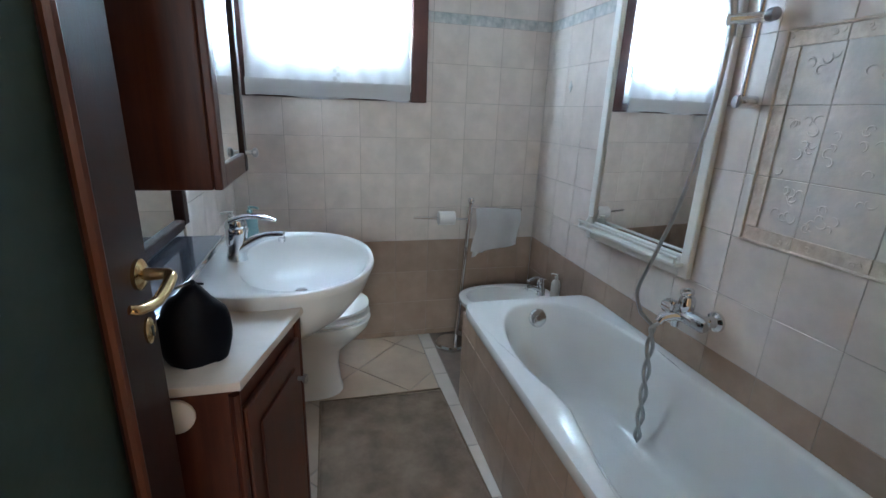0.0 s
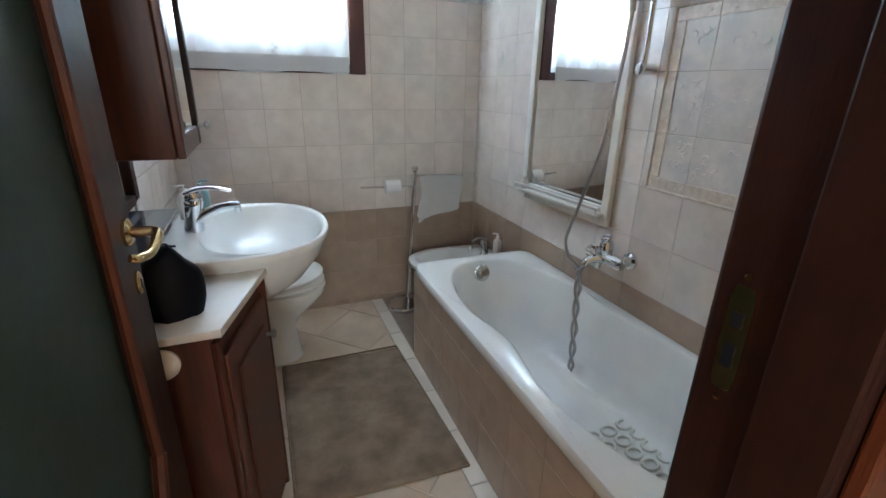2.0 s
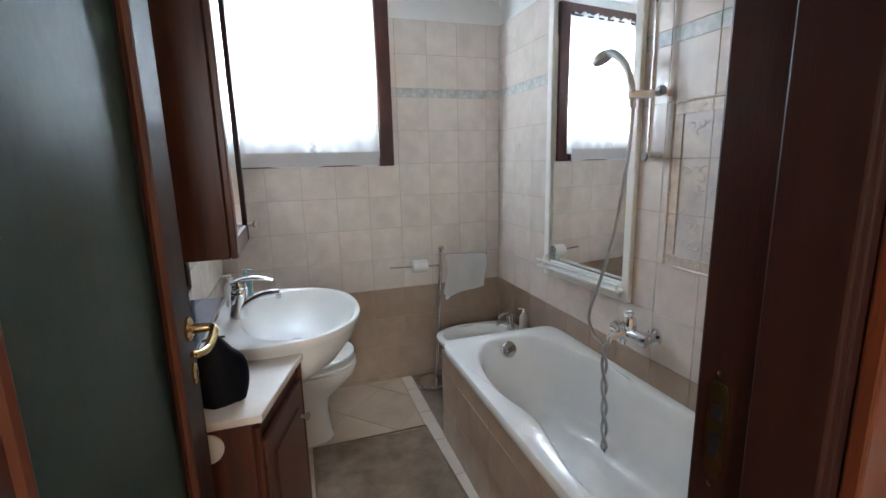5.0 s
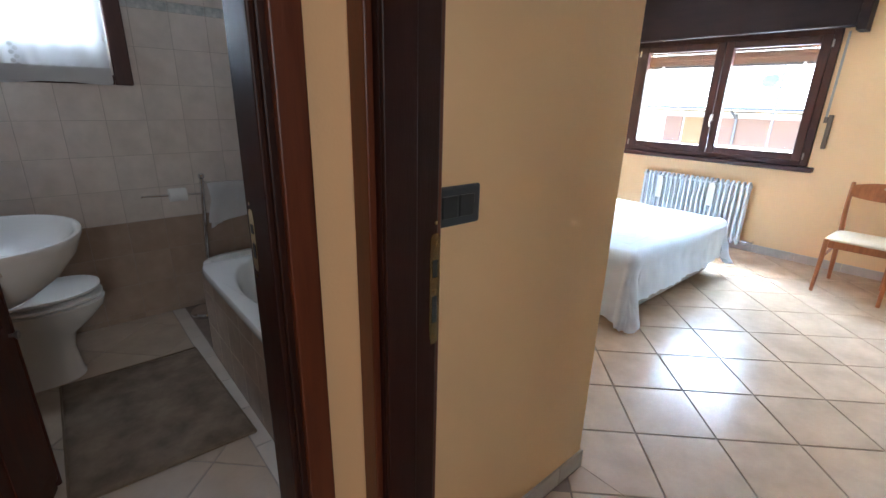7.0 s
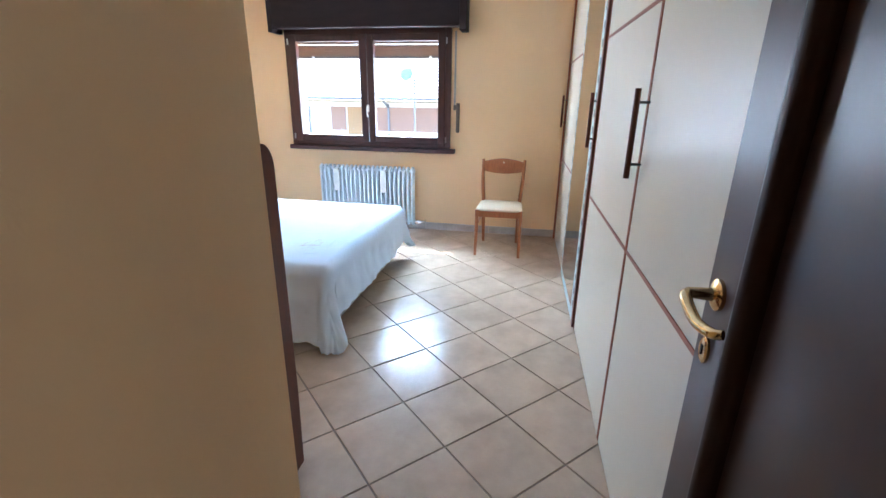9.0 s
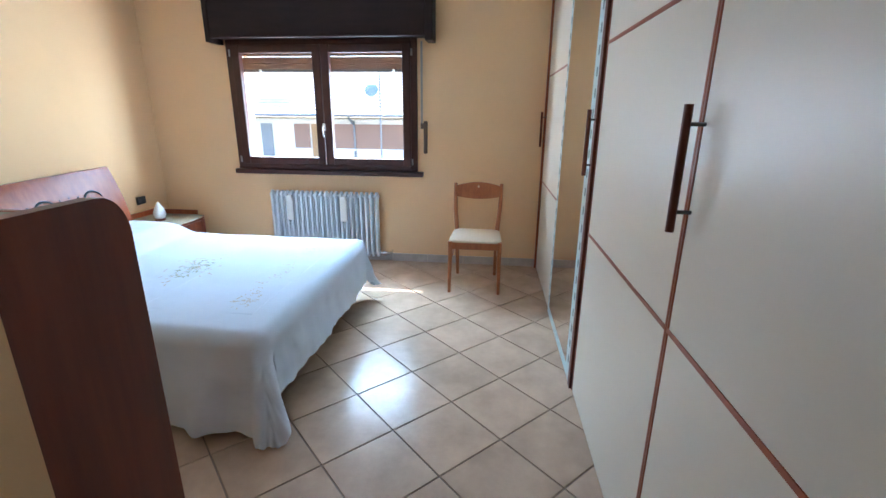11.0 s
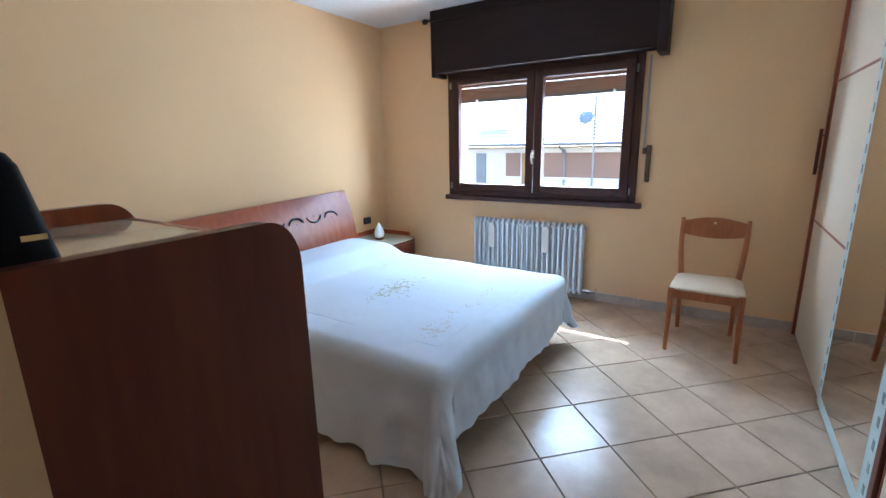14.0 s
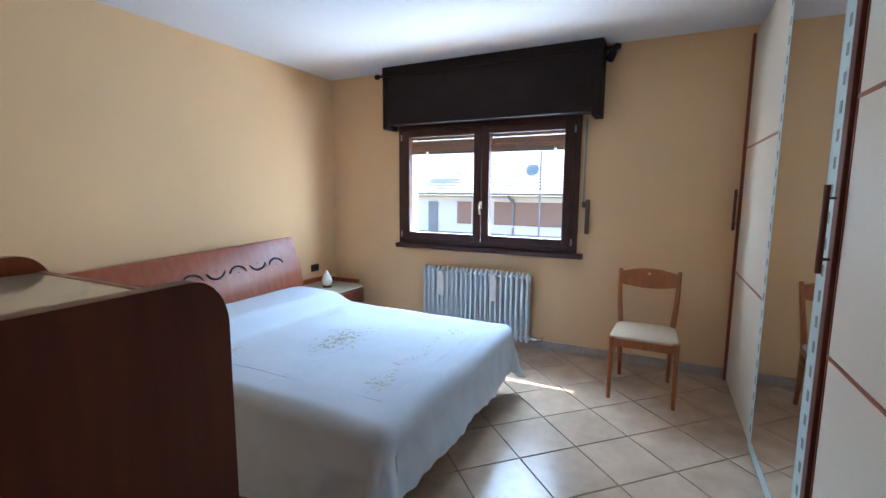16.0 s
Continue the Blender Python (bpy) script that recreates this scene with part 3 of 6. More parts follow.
def strike_plate(root, m, half, holes, brass="brass"):
    """A long brass plate with its screws and black slabs for the shade in two openings, built flat on the z = 0 plane.
    """
    b = prism(ring_outline(0.0125, half + 0.006, 40, 5.0), 0, 0.002, 0.0006)
    b.transform(m)
    p = part("strike_plate", b, brass, root, "polished brass strike plate")
    for c, h in ((half * 0.42, half * 0.16), (-half * 0.36, half * 0.26)):
        # black slab on the plate for the dark inside of an opening
        b = box(-0.006, 0.006, c - h, c + h, 0.0021, 0.0028)
        b.transform(m)
        part("slot_shade", b, "black", p)
    for c in holes:
        b = lathe([(0.004, 0.002), (0.004, 0.003), (0.002, 0.0035)], 10)
        b.transform(m @ Matrix.Translation((0, c, 0)))
        part("screw", b, brass, p)


strike_plate(bath_frame, Matrix.Translation((JE - 0.001, 0.667, 1.200)) @ Matrix(((0, 0, -1, 0), (1, 0, 0, 0), (0, 1, 0, 0), (0, 0, 0, 1))), 0.052, (0.068, -0.068))
strike_plate(bed_frame, Matrix.Translation((0.704, BY1 - 0.001, 1.09)) @ Matrix(((1, 0, 0, 0), (0, 0, -1, 0), (0, 1, 0, 0), (0, 0, 0, 1))), 0.112, (0.14, 0.10, 0.0, -0.10))


def lever_handle(parent, x, z, side, out):
    """A brass lever on a round rose at (x, z) of a leaf whose faces lie across y; out is the face, side its outward sign."""
    m = Matrix.Translation((x, out, z)) @ Matrix.Rotation(radians(-90 * side), 4, "X")
    h = part("handle", lathe([(0.026, 0), (0.026, 0.006), (0.020, 0.010), (0.011, 0.012), (0.009, 0.046)], 24, m=m), "brass", parent, "polished brass lever handle", 40)
    pts = smooth_path([(x + 0.004, out + side * 0.044, z), (x - 0.018, out + side * 0.055, z - 0.002), (x - 0.070, out + side * 0.052, z - 0.018), (x - 0.112, out + side * 0.044, z - 0.014), (x - 0.122, out + side * 0.034, z - 0.010)])
    part("lever", tube(pts, 0.0095, 12, lambda t: 1.0 - 0.35 * abs(t - 0.3)), "brass", h, "", 60)
    m2 = Matrix.Translation((x + 0.004, out, z - 0.103)) @ Matrix.Rotation(radians(-90 * side), 4, "X")
    e = part("escutcheon", lathe([(0.021, 0), (0.021, 0.004), (0.017, 0.007)], 24, 0.8, 1.15, m2), "brass", parent, "oval brass key plate", 40)
    # black sliver on the brass for the shade inside the keyhole
    b = box(-0.003, 0.003, -0.010, 0.008, 0.007, 0.0085)
    b.transform(m2)
    part("keyhole_shade", b, "black", e)


def glazed_leaf():
    """The bathroom door: frosted glass in a wooden frame with a bowed lower rail, standing open into the bathroom. Built along +x from its hinge."""
    d = thing("door_1", "open wooden bathroom door glazed with frosted green glass", "door", JW + 0.030, BS - 0.022, 0.01, 88.6, kind="structure")
    w, h, t = 0.725, 2.06, 0.02
    part("hinge_stile", box(0, 0.105, -t, t, 0, h, 0.004), "vanity_wood", d)
    # lock stile is coloured darker than hinge stile and rails
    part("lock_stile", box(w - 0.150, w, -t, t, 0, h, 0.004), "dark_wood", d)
    part("top_rail", box(0.105, w - 0.150, -t, t, h - 0.12, h, 0.004), "door_wood", d)
    # lower panel with a bowed upper edge
    n = 16
    out = [(0.105, 0.0), (w - 0.150, 0.0)]
    for i in range(n + 1):
        u = i / n
        x = (w - 0.150) + (0.105 - (w - 0.150)) * u
        out.append((x, 0.46 + 0.27 * abs(2 * u - 1) ** 1.8))
    m = Matrix(((1, 0, 0, 0), (0, 0, -1, 0), (0, 1, 0, 0), (0, 0, 0, 1)))
    part("lower_panel", prism(out, -t, t, 0, m), "door_wood", d)
    pts = [(x, 0, z) for x, z in out[2:]]
    for s in (-1, 1):
        part("moulding", tube([(x, s * t, z) for x, y, z in pts], 0.014, 8), "door_wood", d, "rounded reddish moulding")
        part("moulding", tube([(w - 0.153, s * t, 0.73), (w - 0.153, s * t, h - 0.12)], 0.010, 8), "door_wood", d)
        part("moulding", tube([(0.108, s * t, 0.73), (0.108, s * t, h - 0.12)], 0.010, 8), "door_wood", d)
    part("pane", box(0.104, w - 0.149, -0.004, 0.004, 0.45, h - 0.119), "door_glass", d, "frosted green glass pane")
    lever_handle(d, w - 0.046, 1.157, -1, -t)
    for z in (0.25, 1.05, 1.85):
        part("hinge", lathe([(0.008, z - 0.04), (0.008, z + 0.04)], 12, m=Matrix.Translation((-0.006, t, 0))), "brass", d)
    return d


glazed_leaf()


def panel_leaf():
    """The bedroom door, standing open along the wardrobe: flat panels framed by a raised moulding."""
    d = thing("door_2", "open dark brown panelled wooden bedroom door", "door", DX1 + 0.012, BY0 - 0.004, 0.01, -1.6, kind="structure")
    w, h, t = 0.775, 2.06, 0.02
    part("panel", box(0.09, w - 0.17, -0.010, 0.010, 0.1, h - 0.1), "leaf_wood", d)
    part("hinge_stile", box(0, 0.105, -t, t, 0, h, 0.004), "leaf_wood", d)
    part("lock_stile", box(w - 0.178, w - 0.030, -t, t, 0, h, 0.004), "leaf_wood", d)
    for z0, z1 in ((0, 0.16), (0.56, 0.68), (h - 0.13, h)):
        part("rail", box(0.105, w - 0.178, -t, t, z0, z1, 0.004), "leaf_wood", d)
    for s in (-1, 1):
        for z0, z1 in ((0.68, h - 0.13), (0.16, 0.56)):
            a, c = 0.105, w - 0.183
            r = [(a, z0), (c, z0), (c, z1), (a, z1), (a, z0)]
            for p, q in zip(r, r[1:]):
                part("moulding", tube([(p[0], s * t * 0.9, p[1]), (q[0], s * t * 0.9, q[1])], 0.022 if s > 0 else 0.012, 12), "dark_wood", d, "dark rounded moulding", 60)
    lever_handle(d, w - 0.082, 1.146, 1, t)
    for z in (0.25, 1.05, 1.85):
        part("hinge", lathe([(0.008, z - 0.04), (0.008, z + 0.04)], 12, m=Matrix.Translation((-0.006, -t, 0))), "brass", d)
    return d


panel_leaf()


def bath_window():
    r = tagged(new("window_1"), "dark wooden bathroom window behind a sheer white curtain", "window", kind="structure")
    x0, x1, z0, z1 = -0.405, 0.624, 1.486, 2.60
    y = BN
    # dark casing on the wall
    part("window_frame", box(x0, WX0 + 0.01, y - 0.035, y + 0.05, z0, z1, 0.006), "window_wood", r)
    part("window_frame", box(WX1 - 0.055, x1, y - 0.035, y + 0.05, z0, z1, 0.006), "window_wood", r)
    part("window_frame", box(WX0 + 0.01, WX1 - 0.055, y - 0.033, y + 0.05, WZ1 - 0.01, z1, 0.006), "window_wood", r)
    part("window_sill", box(WX0 + 0.01, WX1 - 0.055, y - 0.033, y + 0.05, z0 + 0.002, WZ0 + 0.02, 0.006), "window_wood", r)
    # sash
    s0, s1, t0, t1 = WX0 + 0.01, WX1 - 0.055, WZ0 + 0.02, WZ1 - 0.01
    for a in ((s0, s0 + 0.08, t0, t1), (s1 - 0.07, s1, t0, t1), (s0 + 0.08, s1 - 0.07, t0, t0 + 0.165), (s0 + 0.08, s1 - 0.07, t1 - 0.07, t1)):
        part("sash", box(a[0], a[1], y - 0.02, y + 0.04, a[2], a[3], 0.005), "white_paint", r, "pale window sash")
    p = part("pane", box(s0 + 0.075, s1 - 0.065, y + 0.008, y + 0.014, t0 + 0.16, t1 - 0.06), "pane", r)
    p.visible_shadow = False
    part("handle", tube(smooth_path([(s1 - 0.02, y - 0.045, 1.70), (s1 - 0.02, y - 0.055, 1.735), (s1 - 0.02, y - 0.035, 1.78)]), 0.007), "soap_white", r, "white window handle", 60)
    return r


bath_window()


def sheer_curtain():
    x0, x1, z0, z1 = -0.335, 0.520, 1.490, 2.53
    c = thing("curtain", "sheer white gathered curtain with lace over the bathroom window", "curtain", 0, BN - 0.058, 0)
    bm = bmesh.new()
    nx, nz = 110, 40
    g = []
    for j in range(nz + 1):
        v = j / nz
        row = []
        for i in range(nx + 1):
            u = i / nx
            amp = 0.004 + 0.010 * v ** 2 + 0.004 * (1 - v)
            y = amp * math.sin(u * 46 + 1.2 * math.sin(u * 9)) + 0.005 * math.sin(u * 17 + 4 * v)
            z = z0 + (z1 - z0) * v + 0.007 * math.sin(u * 11) * (1 - v) + (0.008 * math.sin(u * 92) if v == 1 else 0)
            row.append(bm.verts.new((x0 + (x1 - x0) * u + 0.004 * math.sin(v * 7 + u * 5), y, z)))
        g.append(row)
    for j in range(nz):
        for i in range(nx):
            bm.faces.new((g[j][i], g[j][i + 1], g[j + 1][i + 1], g[j + 1][i]))
    part("fabric", bm, "curtain", c, "", 180)
    part("hem", box(x0, x1, -0.016, -0.012, z0 + 0.004, z0 + 0.085), "lace", c, "double white hem")
    for k in range(9):
        part("lace", lathe([(0.011, -0.001), (0.011, 0.001)], 10, m=Matrix.Translation((0.115 + 0.018 * (k % 2), -0.020, z0 + 0.02 + 0.02 * k)) @ Matrix.Rotation(radians(90), 4, "X")), "lace", c, "lace rosette")
    part("rod", tube([(x0 - 0.03, 0, z1 - 0.02), (x1 + 0.03, 0, z1 - 0.02)], 0.006), "dark_wood", c, "thin dark curtain rod")
    return c


sheer_curtain()


def bedroom_window():
    r = tagged(new("window_2"), "two-leaf mahogany bedroom window with a half raised shutter", "window", kind="structure")
    x = RE
    y0, y1, z0, z1 = 0.86, 2.69, 0.925, 2.12
    for a in ((y0, y0 + 0.06, z0, z1), (y1 - 0.06, y1, z0, z1), (y0 + 0.06, y1 - 0.06, z1 - 0.05, z1), (y0 + 0.06, y1 - 0.06, z0, z0 + 0.05)):
        part("window_frame", box(x - 0.03, x + 0.06, a[0], a[1], a[2], a[3], 0.006), "window_wood", r)
    part("window_sill", box(x - 0.075, x + 0.06, 0.805, 2.715, 0.878, 0.924, 0.008), "window_wood", r, "wide mahogany window sill")
    ym = 1.765
    for s0, s1 in ((y0 + 0.06, ym - 0.004), (ym + 0.004, y1 - 0.06)):
        sash = part("sash", box(x - 0.045, x + 0.02, s0, s0 + 0.075, z0 + 0.05, z1 - 0.05, 0.006), "window_wood", r)
        part("stile", box(x - 0.045, x + 0.02, s1 - 0.075, s1, z0 + 0.05, z1 - 0.05, 0.006), "window_wood", sash)
        part("rail", box(x - 0.043, x + 0.02, s0 + 0.075, s1 - 0.075, z0 + 0.05, z0 + 0.12, 0.006), "window_wood", sash)
        part("rail", box(x - 0.043, x + 0.02, s0 + 0.075, s1 - 0.075, z1 - 0.12, z1 - 0.05, 0.006), "window_wood", sash)
        p = part("pane", box(x - 0.004, x + 0.002, s0 + 0.07, s1 - 0.07, z0 + 0.11, z1 - 0.11), "pane", sash)
        p.visible_shadow = False
    part("handle_plate", box(x - 0.056, x - 0.045, ym - 0.014, ym + 0.014, 1.30, 1.37, 0.003), "soap_white", r)
    part("handle", tube(smooth_path([(x - 0.056, ym, 1.345), (x - 0.085, ym, 1.34), (x - 0.088, ym, 1.30), (x - 0.082, ym - 0.004, 1.245)]), 0.008), "soap_white", r, "pale window handle", 60)
    for y in (y0 + 0.045, y1 - 0.045):
        for z in (1.02, 2.0):
            part("hinge", lathe([(0.008, z - 0.03), (0.008, z + 0.03)], 10, m=Matrix.Translation((x - 0.05, y, 0))), "steel", r)
    # lowered end of the roller shutter
    for z in (1.8745, 1.9255, 1.9925, 2.0435, 2.0945):
        part("slat", box(x + 0.14, x + 0.155, y0 + 0.05, y1 - 0.05, z, z + (0.0590 if z == 1.9255 else 0.0505), 0.003), "slat", r, "brown roller shutter slat")
    for i in range(56):
        part("slat_web", box(x + 0.144, x + 0.152, y0 + 0.06 + i * 0.031, y0 + 0.075 + i * 0.031, 1.9845, 1.9925), "slat", r)
    part("end_rail", box(x + 0.135, x + 0.16, y0 + 0.05, y1 - 0.05, 1.845, 1.874, 0.004), "alu", r, "dark metal shutter end rail")
    for y in (y0 + 0.25, y1 - 0.25):
        part("stopper", lathe([(0.012, 0), (0.012, 0.02)], 10, m=Matrix.Translation((x + 0.13, y, 1.86)) @ Matrix.Rotation(radians(-90), 4, "Y")), "soap_white", r)
    return r


bedroom_window()


def shutter_box():
    x = RE
    r = thing("shutter_box", "dark brown wooden roller shutter box above the window", "shutter box", 0, 0, 0)
    y0, y1, z0, z1 = 0.69, 2.765, 2.085, TOP - 0.004
    part("front_board", box(x - 0.205, x - 0.185, y0 + 0.07, y1 - 0.05, z0 + 0.02, z1 - 0.09, 0.003), "box_wood", r)
    part("top_board", box(x - 0.215, x - 0.002, y0, y1, z1 - 0.088, z1, 0.004), "box_wood", r)
    for a, c in ((y0, y0 + 0.068), (y1 - 0.048, y1)):
        part("side_board", box(x - 0.21, x - 0.002, a, c, z0 - 0.01, z1 - 0.09, 0.004), "box_wood", r)
    part("bottom_board", box(x - 0.2, x - 0.002, y0 + 0.07, y1 - 0.05, z0 + 0.035, z0 + 0.055), "box_wood", r)
    part("bead", tube([(x - 0.207, y0 + 0.07, z0 + 0.03), (x - 0.207, y1 - 0.05, z0 + 0.03)], 0.007), "box_wood", r)
    return r


shutter_box()
rail = thing("curtain_rail", "black metal curtain rail with ball ends behind the shutter box", "curtain rail", 0, 0, 0)
part("rod", tube([(RE - 0.10, 0.60, 2.615), (RE - 0.10, 2.90, 2.615)], 0.011), "black", rail)
for yy in (0.60, 2.90):
    part("finial", lathe([(0.008, -0.03), (0.02, -0.024), (0.028, 0), (0.02, 0.024), (0.008, 0.03)], 16, m=Matrix.Translation((RE - 0.10, yy, 2.615)) @ Matrix.Rotation(radians(90), 4, "X")), "black", rail, "", 50)
part("bracket", box(RE - 0.10, RE - 0.002, 2.82, 2.835, 2.605, 2.625, 0.003), "black", rail)
part("bracket", box(RE - 0.10, RE - 0.002, 0.650, 0.665, 2.605, 2.625, 0.003), "black", rail)
spot = thing("clip_spotlight", "small black spotlight clipped on the curtain rail", "spotlight", RE - 0.12, 0.63, 2.56)
part("shade", lathe([(0.020, 0.03), (0.026, 0.02), (0.036, -0.055), (0.032, -0.055), (0.02, 0.0)], 20, m=pose(0, 0, 0, 25, 15, 0)), "black", spot, "", 40)
part("clip", tube([(0, 0, 0.02), (0.02, -0.01, 0.05)], 0.008), "black", spot)

strapbox = thing("shutter_strap", "grey webbing strap of the shutter with a brown wall winder", "strap", 0, 0, 0)
part("strap", box(RE - 0.022, RE - 0.019, 0.808, 0.826, 1.38, 2.09), "strap", strapbox)
part("winder", box(RE - 0.03, RE - 0.001, 0.765, 0.80, 1.10, 1.40, 0.006), "plastic_beige", strapbox, "brown plastic strap winder")
part("guide", box(RE - 0.024, RE - 0.001, 0.802, 0.83, 1.33, 1.38, 0.004), "plastic_beige", strapbox)

# ---- bedroom ----


def radiator():
    r = thing("radiator", "white column radiator with two hanging humidifiers under the window", "radiator", RE, 0, 0)
    y0, y1, z0, z1 = 1.235, 2.355, 0.075, 0.715
    n = 22
    step = (y1 - y0) / n
    for i in range(n):
        y = y0 + step * (i + 0.5)
        b = bmesh.new()
        for xx in (-0.117, -0.068):
            merge(b, tube(smooth_path([(-0.0925, y, z1 - 0.002), (xx, y, z1 - 0.03), (xx, y, z1 - 0.1), (xx, y, z0 + 0.1), (xx, y, z0 + 0.03), (-0.0925, y, z0 + 0.002)], 3), 0.0165, 8))
        part("column", b, "rad", r, "", 60)
    for z in (z1 - 0.035, z0 + 0.035):
        part("header", tube([(-0.0925, y0, z), (-0.0925, y1, z)], 0.018, 12), "rad", r, "", 60)
    for y in (1.54, 2.06):
        part("bracket", box(-0.08, -0.001, y - 0.012, y + 0.012, 0.55, 0.60), "rad", r)
    part("valve", tube(smooth_path([(-0.0925, y0, z0 + 0.03), (-0.0925, y0 - 0.05, z0 + 0.03), (-0.06, y0 - 0.10, z0 + 0.03), (-0.002, y0 - 0.10, z0 + 0.03)]), 0.012), "chrome", r, "chrome radiator valve", 60)
    part("valve_cap", lathe([(0.02, -0.025), (0.024, 0), (0.02, 0.025)], 16, m=Matrix.Translation((-0.0925, y0 - 0.045, z0 + 0.03)) @ Matrix.Rotation(radians(90), 4, "X")), "chrome", r, "", 40)
    return r


radiator()
for yy in (1.585, 2.135):
    hmd = thing("radiator_humidifier", "white ceramic humidifier hung on the radiator", "humidifier", RE - 0.135, yy, 0.43, group="humidifiers on the radiator")
    part("tank", box(-0.018, 0.006, -0.037, 0.037, 0, 0.235, 0.012, seg=3), "soap_white", hmd)
    part("rim", box(-0.022, 0.006, -0.026, 0.026, 0.205, 0.255, 0.006), "soap_white", hmd)


def chair():
    """A dining chair that faces -x in its own space; its feet stand round the origin."""
    c = thing("dining_chair", "orange-brown wooden dining chair with a cream padded seat", "chair", 5.03, 0.255, 0, 0)
    hw = 0.205
    for s in (-1, 1):
        part("leg", tube([(-0.215, s * hw, 0.455), (-0.21, s * hw, 0.30), (-0.218, s * (hw + 0.004), 0.0)], 0.0185, 10, lambda t: 1.05 - 0.4 * max(0, t - 0.3)), "chair_wood", c, "", 60)
        back = smooth_path([(0.265, s * 0.175, 0.0), (0.215, s * 0.178, 0.22), (0.195, s * 0.182, 0.44), (0.225, s * 0.200, 0.66), (0.290, s * 0.208, 0.865)], 5)
        part("back_post", tube(back, 0.0175, 10, lambda t: 0.85 + 0.3 * math.sin(math.pi * min(1, t))), "chair_wood", c, "", 60)
        part("seat_rail", box(-0.20, 0.20, s * 0.188 - 0.011, s * 0.188 + 0.011, 0.385, 0.445, 0.005), "chair_wood", c)
        part("stretcher", box(-0.20, 0.21, s * 0.19 - 0.008, s * 0.19 + 0.008, 0.315, 0.337, 0.004), "chair_wood", c)
    part("front_rail", box(-0.222, -0.198, -0.19, 0.19, 0.385, 0.445, 0.005), "chair_wood", c)
    part("rear_rail", box(0.186, 0.208, -0.17, 0.17, 0.385, 0.445, 0.005), "chair_wood", c)
    # seat cushion, softly domed
    rings = []
    for k, (sc, z) in enumerate(((1.0, 0.445), (1.01, 0.452), (0.995, 0.460), (0.93, 0.466), (0.6, 0.471), (0.2, 0.473))):
        rings.append([(x * sc - 0.012, y * sc * (1.0 - 0.08 * (x + 0.21) / 0.42), z) for x, y in ring_outline(0.215, 0.222, 40, 7)])
    part("seat", loft(rings), "seat", c, "cream fabric seat", 60)
    # curved top slat with an arched upper edge
    bm = bmesh.new()
    n = 18
    rows = []
    for i in range(n + 1):
        u = -1 + 2 * i / n
        y = u * 0.200
        bow = 0.035 * (1 - u * u)
        zt = 0.845 + 0.028 * math.cos(u * math.pi / 2)
        zb = 0.735 - 0.028 * (1 - u * u) + 0.02
        sec = []
        for z, f in ((zb, 0), (zt, 1)):
            xm = 0.232 + (z - 0.69) * 0.33 + bow
            sec += [(xm - 0.010, y, z), (xm + 0.010, y, z)]
        rows.append([sec[0], sec[1], sec[3], sec[2]])
    part("top_slat", loft(rows), "chair_wood", c, "curved wooden back slat", 40)
    part("knob_hole", lathe([(0.010, 0), (0.010, 0.003)], 14, m=Matrix.Translation((0.302, 0.0, 0.835)) @ Matrix.Rotation(radians(-90), 4, "Y")), "seat", c, "small round inlay")
    return c


chair()


